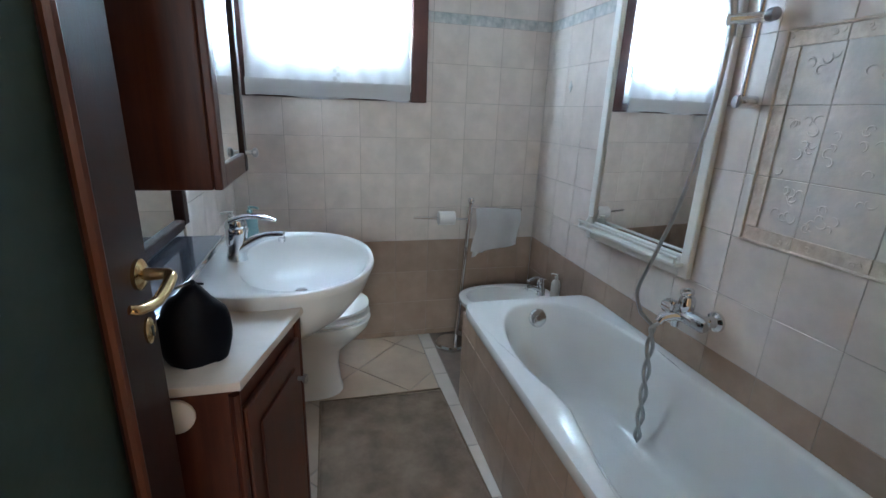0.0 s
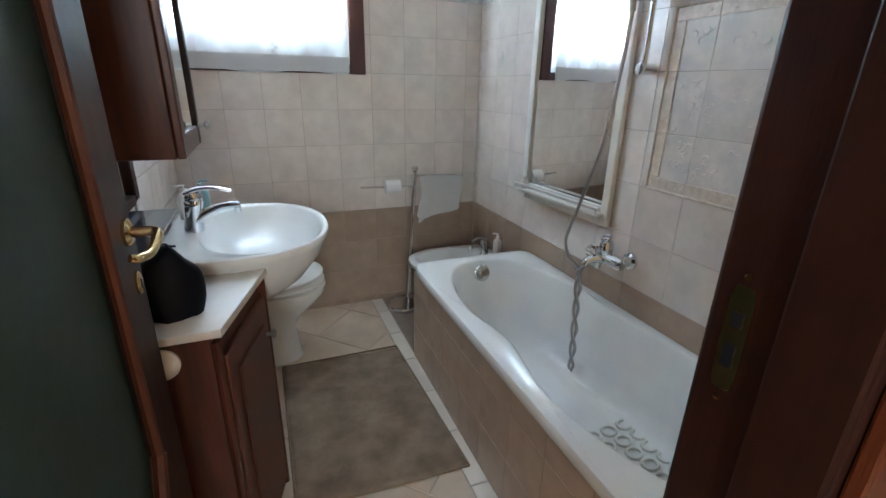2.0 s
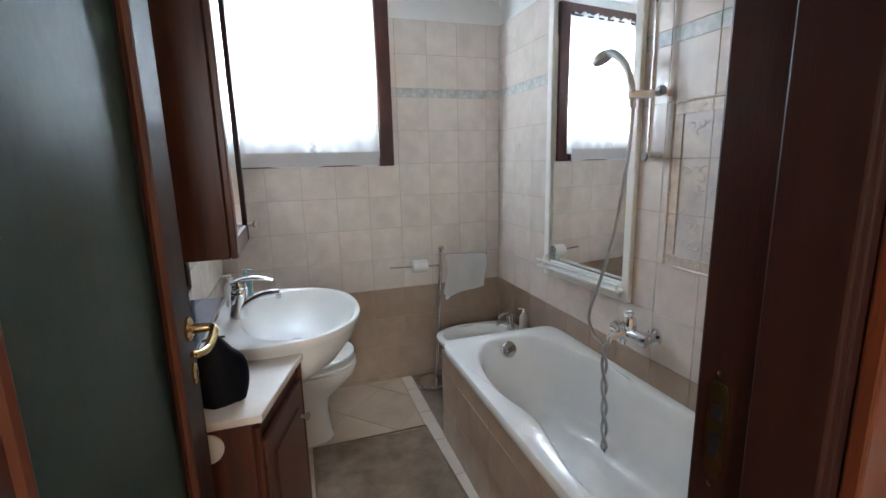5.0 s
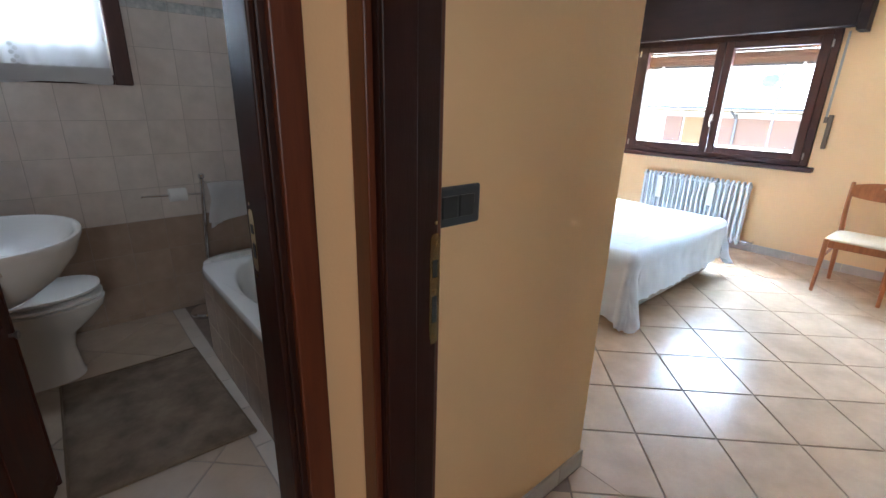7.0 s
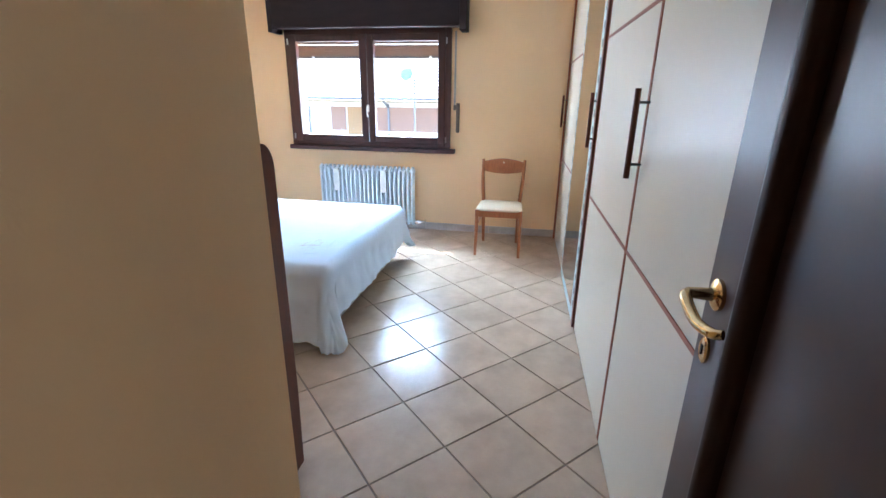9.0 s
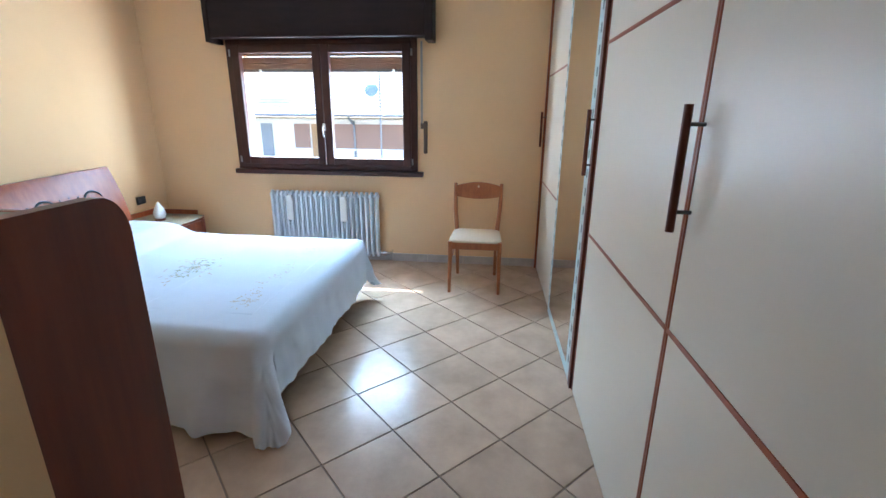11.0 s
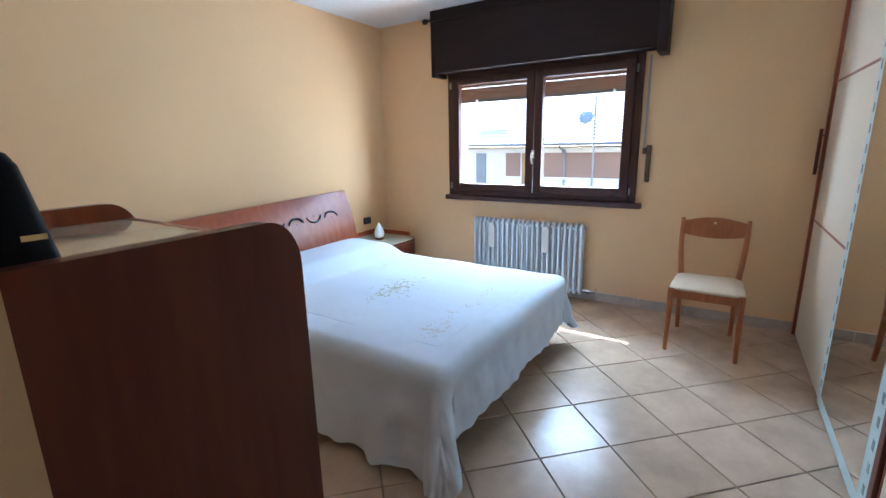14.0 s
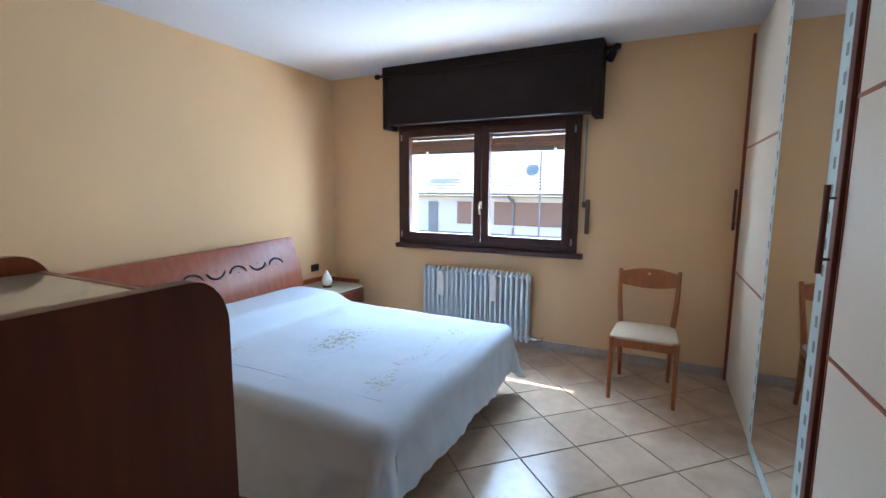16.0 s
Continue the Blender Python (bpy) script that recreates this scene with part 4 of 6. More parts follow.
def wardrobe():
    """Four sliding panels, one of them a mirror in frosted glass, in a cherry-edged carcass."""
    w = thing("wardrobe", "cream lacquered sliding wardrobe with cherry trim and a mirrored door", "wardrobe", 0, -0.043, 0, 0.68)
    x0, x1, yb, yf, h = 1.30, 5.575, RS + 0.03, -0.372, 2.60
    part("body", box(x0, x1, yb, yf - 0.025, 0.0, h, 0.003), "cream_panel", w)
    part("end_trim", box(x1 - 0.03, x1 + 0.005, yf - 0.024, -0.335, 0.0, h, 0.003), "cherry", w, "cherry edge strip")
    part("plinth", box(x0, x1 - 0.03, yf - 0.024, yf - 0.004, 0.0, 0.018), "cherry", w)
    joints = [1.31, 2.416, 3.458, 4.502, 5.545]
    for k, (a, c) in enumerate(zip(joints, joints[1:])):
        if k == 2:
            d = part("mirror_door", box(a + 0.055, c - 0.004, yf, yf + 0.028, 0.012, h, 0.002), "frost", w, "frosted glass door with a clear mirror")
            part("mirror", box(a + 0.165, c - 0.095, yf + 0.0285, yf + 0.0305, 0.085, h - 0.08), "mirror", d, "clear mirror")
            part("edge", box(a + 0.005, a + 0.054, yf, yf + 0.034, 0.012, h, 0.003), "cherry_dark", d, "dark cherry edge strip")
            for i in range(26):
                z = 0.12 + i * 0.095
                part("mark", box(a + 0.098, a + 0.120, yf + 0.0285, yf + 0.0300, z, z + 0.042), "frost_mark", d)
                part("mark", box(c - 0.058, c - 0.040, yf + 0.0285, yf + 0.0300, z, z + 0.042), "frost_mark", d)
            hx = a + 0.03
        else:
            d = part("door", box(a + 0.012, c - 0.012, yf - 0.004, yf + 0.018, 0.012, h, 0.002), "cream_panel", w, "cream lacquered sliding door")
            part("edge", box(a + 0.001, a + 0.0115, yf - 0.004, yf + 0.021, 0.012, h, 0.002), "cherry", d, "cherry edge strip")
            part("edge", box(c - 0.0115, c - 0.001, yf - 0.004, yf + 0.021, 0.012, h, 0.002), "cherry", d, "cherry edge strip")
            for z in ((0.905, 1.768) if k < 3 else (0.870, 1.788)):
                part("strip", box(a + 0.012, c - 0.012, yf + 0.0182, yf + 0.0215, z - 0.007, z + 0.007), "cherry", d, "thin cherry strip")
            hx = None if k == 1 else c - 0.024
        if hx:
            hb = part("handle", tube([(hx, yf + 0.062, 1.185), (hx, yf + 0.062, 1.490)], 0.0105, 12), "cherry_dark", d, "dark wooden bar handle", 60)
            for z in (1.235, 1.445):
                part("standoff", tube([(hx, yf + 0.018, z), (hx, yf + 0.06, z)], 0.005, 10), "alu", hb)
    return w


wardrobe()


def bed():
    b = thing("double_bed", "double bed with a curved cherry headboard and a grey base", "bed", 0, 0, 0)
    x0, x1, y0, y1 = 2.93, 4.55, 1.13, 3.18
    part("base", box(x0 + 0.03, x1 - 0.03, y0 + 0.06, y1, 0.03, 0.27, 0.015), "bed_base", b, "grey fabric bed base")
    part("mattress", box(x0 + 0.012, x1 - 0.012, y0 + 0.03, y1 + 0.02, 0.27, 0.495, 0.04, seg=3), "bed_base", b, "mattress under the bedspread")
    # headboard, a leaning bowed sheet; its cut crescents are only black strips
    n, mz = 30, 14
    hx0, hx1 = 2.70, 4.715
    rows = []
    for j in range(mz + 1):
        v = j / mz
        z = 0.12 + 0.90 * v
        lean = 3.20 + 0.16 * v ** 2.4
        sec = []
        for i in range(n + 1):
            u = i / n
            inset = 0.012 * v ** 3
            x = hx0 + inset + (hx1 - hx0 - 2 * inset) * u
            arch = -0.075 * (1 - u) * v
            sec.append((x, lean, z + arch))
        rows.append(sec)
    bm = bmesh.new()
    f = [[bm.verts.new(p) for p in r] for r in rows]
    k = [[bm.verts.new((p[0], p[1] + 0.03, p[2])) for p in r] for r in rows]
    for j in range(mz):
        for i in range(n):
            bm.faces.new((f[j][i], f[j][i + 1], f[j + 1][i + 1], f[j + 1][i]))
            bm.faces.new((k[j][i], k[j + 1][i], k[j + 1][i + 1], k[j][i + 1]))
    for i in range(n):
        bm.faces.new((f[mz][i], f[mz][i + 1], k[mz][i + 1], k[mz][i]))
        bm.faces.new((f[0][i], k[0][i], k[0][i + 1], f[0][i + 1]))
    for j in range(mz):
        bm.faces.new((f[j][0], f[j + 1][0], k[j + 1][0], k[j][0]))
        bm.faces.new((f[j][n], k[j][n], k[j + 1][n], f[j + 1][n]))
    hb = part("headboard", bm, "cherry", b, "curved cherry veneer headboard", 40)
    for i in range(9):
        cx = 4.435 - i * 0.200
        up = i % 2 == 0
        cz = (0.800 if up else 0.862) - 0.060 * (4.715 - cx) / 2.0
        pts = []
        for q in range(11):
            a = math.pi * (0.06 + 0.88 * q / 10)
            px, pz = cx + 0.080 * math.cos(a), cz + (0.064 if up else -0.064) * math.sin(a)
            v = (pz - 0.12) / 0.90
            pts.append((px, 3.20 + 0.16 * max(v, 0) ** 2.4 - 0.003, pz))
        # black strips and dots laid on the veneer as the cut-outs' shade
        part("crescent", tube(pts, 0.0085, 8, lambda t: 0.6 + 0.5 * math.sin(math.pi * t), flat=0.8), "black", hb, "black crescent strip for the shade in a cut-out")
        v = (cz + (0.01 if up else -0.01) - 0.12) / 0.90
        part("dot", lathe([(0.006, 0), (0.005, 0.003)], 10, m=Matrix.Translation((cx, 3.20 + 0.16 * v ** 2.4 - 0.001, cz + (0.01 if up else -0.01))) @ Matrix.Rotation(radians(90), 4, "X")), "black", hb)
    for x in (hx0 + 0.05, hx1 - 0.11):
        part("leg", box(x, x + 0.06, 3.21, 3.25, 0, 0.14, 0.004), "cherry_dark", b)
    for x in (x0 + 0.1, x1 - 0.15):
        part("foot", box(x, x + 0.05, y0 + 0.12, y0 + 0.17, 0, 0.03), "black", b)
    return b


bed()


def bedspread():
    """A cotton cover over mattress and bolster that hangs in folds to near the floor."""
    s = thing("bedspread", "white cotton bedspread with embroidered flowers and a scalloped hem", "bedspread", 0, 0, 0)
    x0, x1, y0, y1 = 2.90, 4.575, 1.09, 3.20
    top = 0.525
    drop_w, drop_e, drop_s = 0.440, 0.36, 0.300
    nu, nv = 150, 150
    U = [x0 - drop_w + (x1 + drop_e - x0 + drop_w) * i / nu for i in range(nu + 1)]
    V = [y0 - drop_s + (y1 - y0 + drop_s) * j / nv for j in range(nv + 1)]
    R = 0.075

    def fold(d):
        """How far out and down a strip d beyond the edge comes to lie."""
        if d <= 0:
            return 0.0, 0.0
        arc = R * math.pi / 2
        if d < arc:
            a = d / R
            return R * math.sin(a), R * (1 - math.cos(a))
        return R, R + d - arc

    bm = bmesh.new()
    g = []
    for v in V:
        row = []
        for u in U:
            dw, de, ds = max(0, (x0 + R) - u), max(0, u - (x1 - R)), max(0, (y0 + R) - v)
            dx = dw if dw else de
            ox, zx = fold(dx)
            oy, zy = fold(ds)
            cx = min(max(u, x0 + R), x1 - R)
            cy = max(v, y0 + R)
            sgn = -1 if dw else 1
            if dx and ds:
                # at the corner the surplus hangs as a cone
                d = math.hypot(dx, ds)
                ang = math.atan2(ds, dx)
                sx, sy = (drop_w if dw else drop_e) + R, drop_s + R
                reach = min(sx / max(math.cos(ang), 1e-6), sy / max(math.sin(ang), 1e-6))
                k = ang / (math.pi / 2)
                hem = sx + (sy - sx) * k * k * (3 - 2 * k) + (0.085 if dw else 0.05) * math.sin(2 * ang) ** 2
                o, z = fold(d * hem / reach)
                h0 = max(0.0, z - R)
                out = h0 * ((1 - k) * 0.15 + k * 0.05 + 0.26 * math.sin(2 * ang) + 0.09 * math.sin(4 * math.pi * k) * math.sin(2 * ang))
                px, py = cx + sgn * math.cos(ang) * (o + out), cy - math.sin(ang) * (o + out)
                drop = z
            else:
                px, py, drop = cx + sgn * ox, cy - oy, zx + zy
            hang = max(0.0, drop - R)
            if dx and not ds:
                w = math.sin(v * 10.5 + 1.1 * math.sin(v * 4)) * 0.5 + 0.5 * math.sin(v * 23 + 1)
                px += sgn * (0.15 * hang + 0.085 * hang * w * min(1, (v - y0 - R) / 0.2))
            if ds and not dx:
                w = math.sin(u * 8.3 + math.sin(u * 3)) * 0.5 + 0.4 * math.sin(u * 19)
                py -= 0.05 * hang + 0.026 * hang * w * min(1, (u - x0 - R) / 0.2, (x1 - R - u) / 0.2)
            if hang:
                crease = noise.noise(Vector((u * 3.1, v * 3.1, 0.4))) + 0.5 * noise.noise(Vector((u * 7.3, v * 7.3, 2.0)))
                fine = noise.noise(Vector((u * 17.0, v * 17.0, 5.0))) + 0.6 * noise.noise(Vector((u * 34.0, v * 9.0, 8.0)))
                push = (0.034 * crease + 0.004 * fine) * min(1, hang / 0.10)
                px += sgn * push if dx else 0
                py -= push if ds else 0
            z = top - drop
            if drop == 0 or v > 2.45:
                # bolster below the cover
                t = (v - 2.50) / 0.18
                t = min(max(t, 0), 1)
                rise = 0.105 * (t * t * (3 - 2 * t)) * (1 - 0.55 * max(0, (v - 2.95) / 0.25) ** 2)
                edge = min(1, max(0, min(px - x0, x1 - px) / 0.16))
                z += rise * edge ** 0.5
            if not hang:
                z += 0.0022 * noise.noise(Vector((u * 5.0, v * 5.0, 1.0))) + 0.0012 * noise.noise(Vector((u * 15.0, v * 12.0, 3.0)))
            z += 0.0035 * math.sin(u * 7 + v * 3) + 0.0025 * math.sin(v * 13 - u * 4)
            z += 0.006 * math.sin((u if ds > dx else v) * 52) * min(1, hang / 0.3)
            row.append(bm.verts.new((px, py, max(z, 0.012 + 0.002 * math.sin(u * 40 + v * 31)))))
        g.append(row)
    for j in range(nv):
        for i in range(nu):
            bm.faces.new((g[j][i], g[j][i + 1], g[j + 1][i + 1], g[j + 1][i]))
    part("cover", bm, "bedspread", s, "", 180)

    def sprig(cx, cy, spread, count, seed, size=0.02):
        rnd = random.Random(seed)
        b = bmesh.new()
        for _ in range(count):
            r, a = spread * rnd.random() ** 0.7, rnd.random() * 6.283
            x, y = cx + r * 1.25 * math.cos(a), cy + r * 0.8 * math.sin(a)
            l, wd, q = size * rnd.uniform(0.6, 1.3), size * rnd.uniform(0.22, 0.4), rnd.random() * 6.283
            z = top + 0.0024 + 0.0035 * math.sin(x * 7 + y * 3) + 0.0025 * math.sin(y * 13 - x * 4)
            c, sn = math.cos(q), math.sin(q)
            pts = [(-l, 0), (0, -wd), (l, 0), (0, wd)]
            lo = [b.verts.new((x + p * c - k * sn, y + p * sn + k * c, z - 0.0008)) for p, k in pts]
            hi = b.verts.new((x, y, z + 0.0004))
            for i in range(4):
                b.faces.new((lo[i], lo[(i + 1) % 4], hi))
            b.faces.new(lo[::-1])
        return b
    o = part("embroidery", sprig(3.70, 1.98, 0.13, 60, 1), "stitch_green", s, "pale green embroidered bouquet")
    o["kind"] = "stuff"
    o = part("embroidery", sprig(3.70, 1.98, 0.24, 60, 2), "stitch_cream", s, "beige embroidered flowers")
    o["kind"] = "stuff"
    for i, (cx, cy) in enumerate(((3.27, 1.38), (4.20, 1.38), (3.27, 2.40), (4.20, 2.40))):
        o = part("embroidery", sprig(cx, cy, 0.085, 34, 5 + i, 0.014), "stitch_cream", s, "beige embroidered corner sprig")
        o["kind"] = "stuff"
    for i in range(7):
        o = part("embroidery", sprig(3.42 + 0.11 * i, 1.40 + 0.03 * math.sin(i * 1.7), 0.045, 9, 20 + i, 0.012), "stitch_cream", s)
        o["kind"] = "stuff"
    for a, c in (((3.12, 1.26), (4.36, 1.26)), ((4.36, 1.26), (4.36, 2.48)), ((3.12, 1.26), (3.12, 2.48)), ((2.98, 1.86), (4.52, 1.86))):
        pts = [(a[0] + (c[0] - a[0]) * k / 24, a[1] + (c[1] - a[1]) * k / 24) for k in range(25)]
        part("seam", tube([(x, y, top - 0.0004 + 0.0035 * math.sin(x * 7 + y * 3) + 0.0025 * math.sin(y * 13 - x * 4)) for x, y in pts], 0.0016, 6), "bedspread", s, "raised stitched seam")
    return s


bedspread()


def nightstand():
    n = thing("nightstand", "low cherry bedside table with a green glass top", "nightstand", 0, 0, 0)
    x0, x1, y0, y1 = 4.86, 5.36, 2.95, 3.53
    out = [(x0, y1), (x0, y0)]
    for i in range(13):
        a = -math.pi / 2 + (math.pi / 2) * i / 12
        out.append((x1 - 0.12 + 0.12 * math.cos(a), y0 + 0.12 + 0.12 * math.sin(a)))
    out.append((x1, y1))
    part("body", prism(out, 0.05, 0.475, 0.004), "cherry_dark", n)
    part("top", prism([(x + (0.02 if x == x0 else -0.03 if x > 5.2 else 0), y) for x, y in out], 0.475, 0.483), "green_glass", n, "grey green glass top")
    part("side_rim", prism([(x1 - 0.022, y1), (x1 - 0.022, y0 + 0.12), (x1 - 0.002, y0 + 0.12), (x1 - 0.002, y1)], 0.475, 0.525, 0.005), "cherry", n)
    part("back_rim", box(x0, x1 - 0.023, y1 - 0.02, y1, 0.475, 0.530, 0.004), "cherry", n)
    part("drawer", box(x0 + 0.02, x1 - 0.14, y0 - 0.016, y0 - 0.001, 0.28, 0.455, 0.004), "cherry_dark", n, "drawer front")
    part("drawer", box(x0 + 0.02, x1 - 0.14, y0 - 0.016, y0 - 0.001, 0.08, 0.265, 0.004), "cherry_dark", n, "drawer front")
    part("plinth", box(x0 + 0.03, x1 - 0.1, y0 + 0.05, y1 - 0.02, 0, 0.05), "cherry_dark", n)
    return n


nightstand()
lamp = thing("table_lamp", "small white drop-shaped glass lamp on the bedside table", "lamp", 5.045, 3.235, 0.4832)
part("base", lathe([(0.045, 0), (0.045, 0.012), (0.03, 0.018)], 24), "cherry_dark", lamp)
part("shade", lathe([(0.028, 0.016), (0.045, 0.03), (0.053, 0.055), (0.050, 0.085), (0.036, 0.12), (0.018, 0.152), (0.006, 0.172), (0.002, 0.176)], 28), "lamp_glass", lamp, "white opal glass drop", 60)
sock = thing("wall_socket", "black plastic wall socket beside the bed", "socket", 5.235, RN, 0.628)
part("plate", box(-0.058, 0.058, -0.012, 0, -0.038, 0.038, 0.006), "black", sock)
for q in (-0.025, 0.025):
    part("insert", box(q - 0.02, q + 0.02, -0.0145, -0.012, -0.02, 0.02, 0.003), "switch", sock)
sw = thing("light_switch", "dark rectangular light switch plate on the peach wall", "switch", 0.868, HY, 1.218)
part("plate", box(-0.072, 0.072, -0.011, 0, -0.047, 0.047, 0.006), "switch", sw)
for q in (-0.026, 0.026):
    part("rocker", box(q - 0.024, q + 0.024, -0.015, -0.011, -0.026, 0.026, 0.003), "black", sw)


def dresser():
    d = thing("chest_of_drawers", "tall dark cherry chest of drawers with a green glass top", "chest", 0, 0, 0)
    xb, xf, ys, yn, h = RW + 0.018, 2.069, 0.86, 1.50, 1.266

    def side(y0, y1):
        # back edge rises a little; the front upper corner is rounded
        out = [(xb, 0.0), (xf - 0.012, 0.0), (xf, 0.35), (xf, h - 0.045)]
        for i in range(1, 9):
            a = (math.pi / 2) * i / 8
            out.append((xf - 0.066 + 0.066 * math.cos(a), h - 0.045 + 0.085 * math.sin(a)))
        for i in range(1, 9):
            u = i / 8
            out.append((xf - 0.066 + (xb - xf + 0.066) * u, h + 0.04 - 0.003 * math.sin(u * math.pi * 0.5)))
        m = Matrix(((1, 0, 0, 0), (0, 0, 1, y0), (0, 1, 0, 0), (0, 0, 0, 1)))
        return prism(out, 0, y1 - y0, 0.005, m)
    # the near panel has a darker colour than the far one
    part("side_panel", side(ys, ys + 0.032), "cherry_dark", d, "near cherry side panel with a rounded corner, darker than the far one")
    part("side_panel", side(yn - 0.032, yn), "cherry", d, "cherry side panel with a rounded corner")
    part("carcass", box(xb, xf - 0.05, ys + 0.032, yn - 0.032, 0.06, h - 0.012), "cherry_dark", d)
    part("top", box(xb, xf - 0.035, ys + 0.033, yn - 0.033, h - 0.012, h, 0.003), "green_glass", d, "grey green glass top")
    part("top_edge", box(xf - 0.035, xf - 0.015, ys + 0.033, yn - 0.033, h - 0.025, h + 0.001, 0.004), "cherry", d)
    for k in range(5):
        z = 0.09 + k * 0.231
        dr = part("drawer", box(xf - 0.049, xf - 0.025, ys + 0.038, yn - 0.038, z, z + 0.218, 0.004), "cherry", d, "cherry drawer front")
        part("pull", tube([(xf - 0.02, (ys + yn) / 2 - 0.08, z + 0.11), (xf - 0.02, (ys + yn) / 2 + 0.08, z + 0.11)], 0.007), "chrome", dr)
    return d


dresser()
blk = thing("black_case", "black upright case with a small gold clasp standing on the chest", "case", 1.700, 0.955, 1.2662, 0)
rings = []
for k in range(13):
    u = k / 12
    gr = 0.012 * min(1, u / 0.08) ** 0.5 - 0.030 * max(0, (u - 0.86) / 0.14) ** 2
    rings.append([(x - 0.030 - 0.016 * u, y, 0.178 * u) for x, y in ring_outline(0.066 - 0.018 * u + gr, 0.038 + gr - 0.006 * u, 32, 5)])
part("shell", loft(rings), "black_soft", blk, "", 50)
part("clasp", box(0.000, 0.0255, -0.0505, -0.0465, 0.060, 0.067), "brass", blk, "thin gold clasp")


def skirting_run(name, axis, a0, a1, at, out, step=0.365):
    """A row of skirting tiles along a wall."""
    root = tagged(new(name), "grey beige tile skirting along the wall", "baseboard", kind="structure")
    k, a = 0, a0
    while a < a1 - 0.01:
        e = min(a + step, a1)
        u0, u1 = sorted((at, at + out * 0.011))
        b = box(a + 0.001, e - 0.001, u0, u1, 0, 0.082, 0.003) if axis == "x" else box(u0, u1, a + 0.001, e - 0.001, 0, 0.082, 0.003)
        part("tile", b, "skirt", root)
        a, k = e, k + 1


skirting_run("baseboard_east", "y", RS + 0.65, RN, RE, -1)
skirting_run("baseboard_north", "x", RW + 0.01, RE - 0.012, RN, -1)
skirting_run("baseboard_entry", "x", DX1 + 0.02, RW + 0.016, HY, -1)
skirting_run("baseboard_west", "y", HY + 0.001, RN - 0.012, RW + 0.004, 1)


# ---- bathroom ----
P = 0.2065                                       # wall tile pitch


def bathtub():
    t = thing("bathtub", "white enamel bathtub with a wavy rim and taupe tiled apron", "bathtub", 0, 0, 0)
    x0, x1, y0, y1, h = 0.672, BE - 0.012, 0.800, 2.500, 0.553
    n = 96

    def west(y):
        # width of the western rim along the tub
        return 0.062 + 0.055 * math.exp(-((y - 1.66) / 0.20) ** 2) + 0.035 * max(0.0, 1.30 - y) / 0.3

    def east(y):
        # the wall side rim swells into a low shoulder
        return 0.048 + 0.022 * math.exp(-((y - 1.72) / 0.11) ** 2) - 0.010 * max(0.0, min(1.0, (1.6 - y) / 0.3))

    def ring(k, z, dy0, dy1):
        """An inner outline pulled in by k, at height z; dy0 and dy1 slope the ends."""
        out = []
        ya, yb = y0 + 0.075 + dy0, y1 - 0.075 - dy1
        for i in range(n):
            a = 2 * math.pi * i / n
            c, s = math.cos(a), math.sin(a)
            pw = 2.7 if s > 0 else 3.8
            u = math.copysign(abs(c) ** (2 / pw), c)
            v = math.copysign(abs(s) ** (2 / pw), s)
            y = (ya + yb) / 2 + v * (yb - ya) / 2
            w0 = x0 + west(y) + k
            w1 = x1 - east(y) - k * 0.75
            out.append(((w0 + w1) / 2 + u * (w1 - w0) / 2, y, z))
        return out

    def outer(z, o, power=16.0):
        out = []
        for i in range(n):
            a = 2 * math.pi * i / n
            c, s = math.cos(a), math.sin(a)
            u = math.copysign(abs(c) ** (2 / power), c)
            v = math.copysign(abs(s) ** (2 / power), s)
            out.append(((x0 + x1) / 2 + u * ((x1 - x0) / 2 - o), (y0 + y1) / 2 + v * ((y1 - y0) / 2 - o), z))
        return out
    rings = [outer(h - 0.045, 0.004), outer(h - 0.040, 0.0), outer(h - 0.010, 0.0), outer(h - 0.002, 0.004), outer(h, 0.012)]
    rings += [ring(-0.012, h, -0.012, -0.012), ring(-0.004, h - 0.003, -0.004, -0.004), ring(0.004, h - 0.014, 0.004, 0.005), ring(0.016, h - 0.06, 0.012, 0.03), ring(0.030, h - 0.17, 0.02, 0.10), ring(0.046, h - 0.28, 0.04, 0.19), ring(0.075, h - 0.345, 0.07, 0.26), ring(0.125, h - 0.372, 0.12, 0.30), ring(0.20, h - 0.378, 0.25, 0.45)]
    part("basin", loft(rings, cap0=False), "tub_white", t, "white enamel basin", 45)
    part("apron", box(x0 + 0.0102, x0 + 0.03, y0, y1 - 0.012, 0.0, h - 0.044), "grout_brown", t, "grouted apron board")
    part("apron", box(x0 + 0.03, x1, y1 - 0.032, y1 - 0.0102, 0.0, h - 0.044), "grout_brown", t, "grouted apron board")
    for r in range(3):
        za, zb = r * P, min((r + 1) * P, h - 0.046)
        y = y1 - 0.012
        while y > y0 + 0.02:
            e = max(y - P, y0)
            part("tile", box(x0 + 0.009, x0 + 0.0165, e + 0.0014, y - 0.0014, za + 0.0014, zb - 0.0014, 0.0015, seg=1), "brown_tile", t)
            y = e
        x = x0 + 0.016
        while x < x1 - 0.02:
            e = min(x + P, x1)
            part("tile", box(x + 0.0014, e - 0.0014, y1 - 0.0165, y1 - 0.009, za + 0.0014, zb - 0.0014, 0.0015, seg=1), "brown_tile", t)
            x = e
    ov = part("overflow", lathe([(0.046, 0), (0.046, 0.010), (0.039, 0.018), (0.012, 0.019)], 28, m=Matrix.Translation((1.030, 2.388, 0.494)) @ Matrix.Rotation(radians(72), 4, "X")), "chrome", t, "round chrome overflow knob", 40)
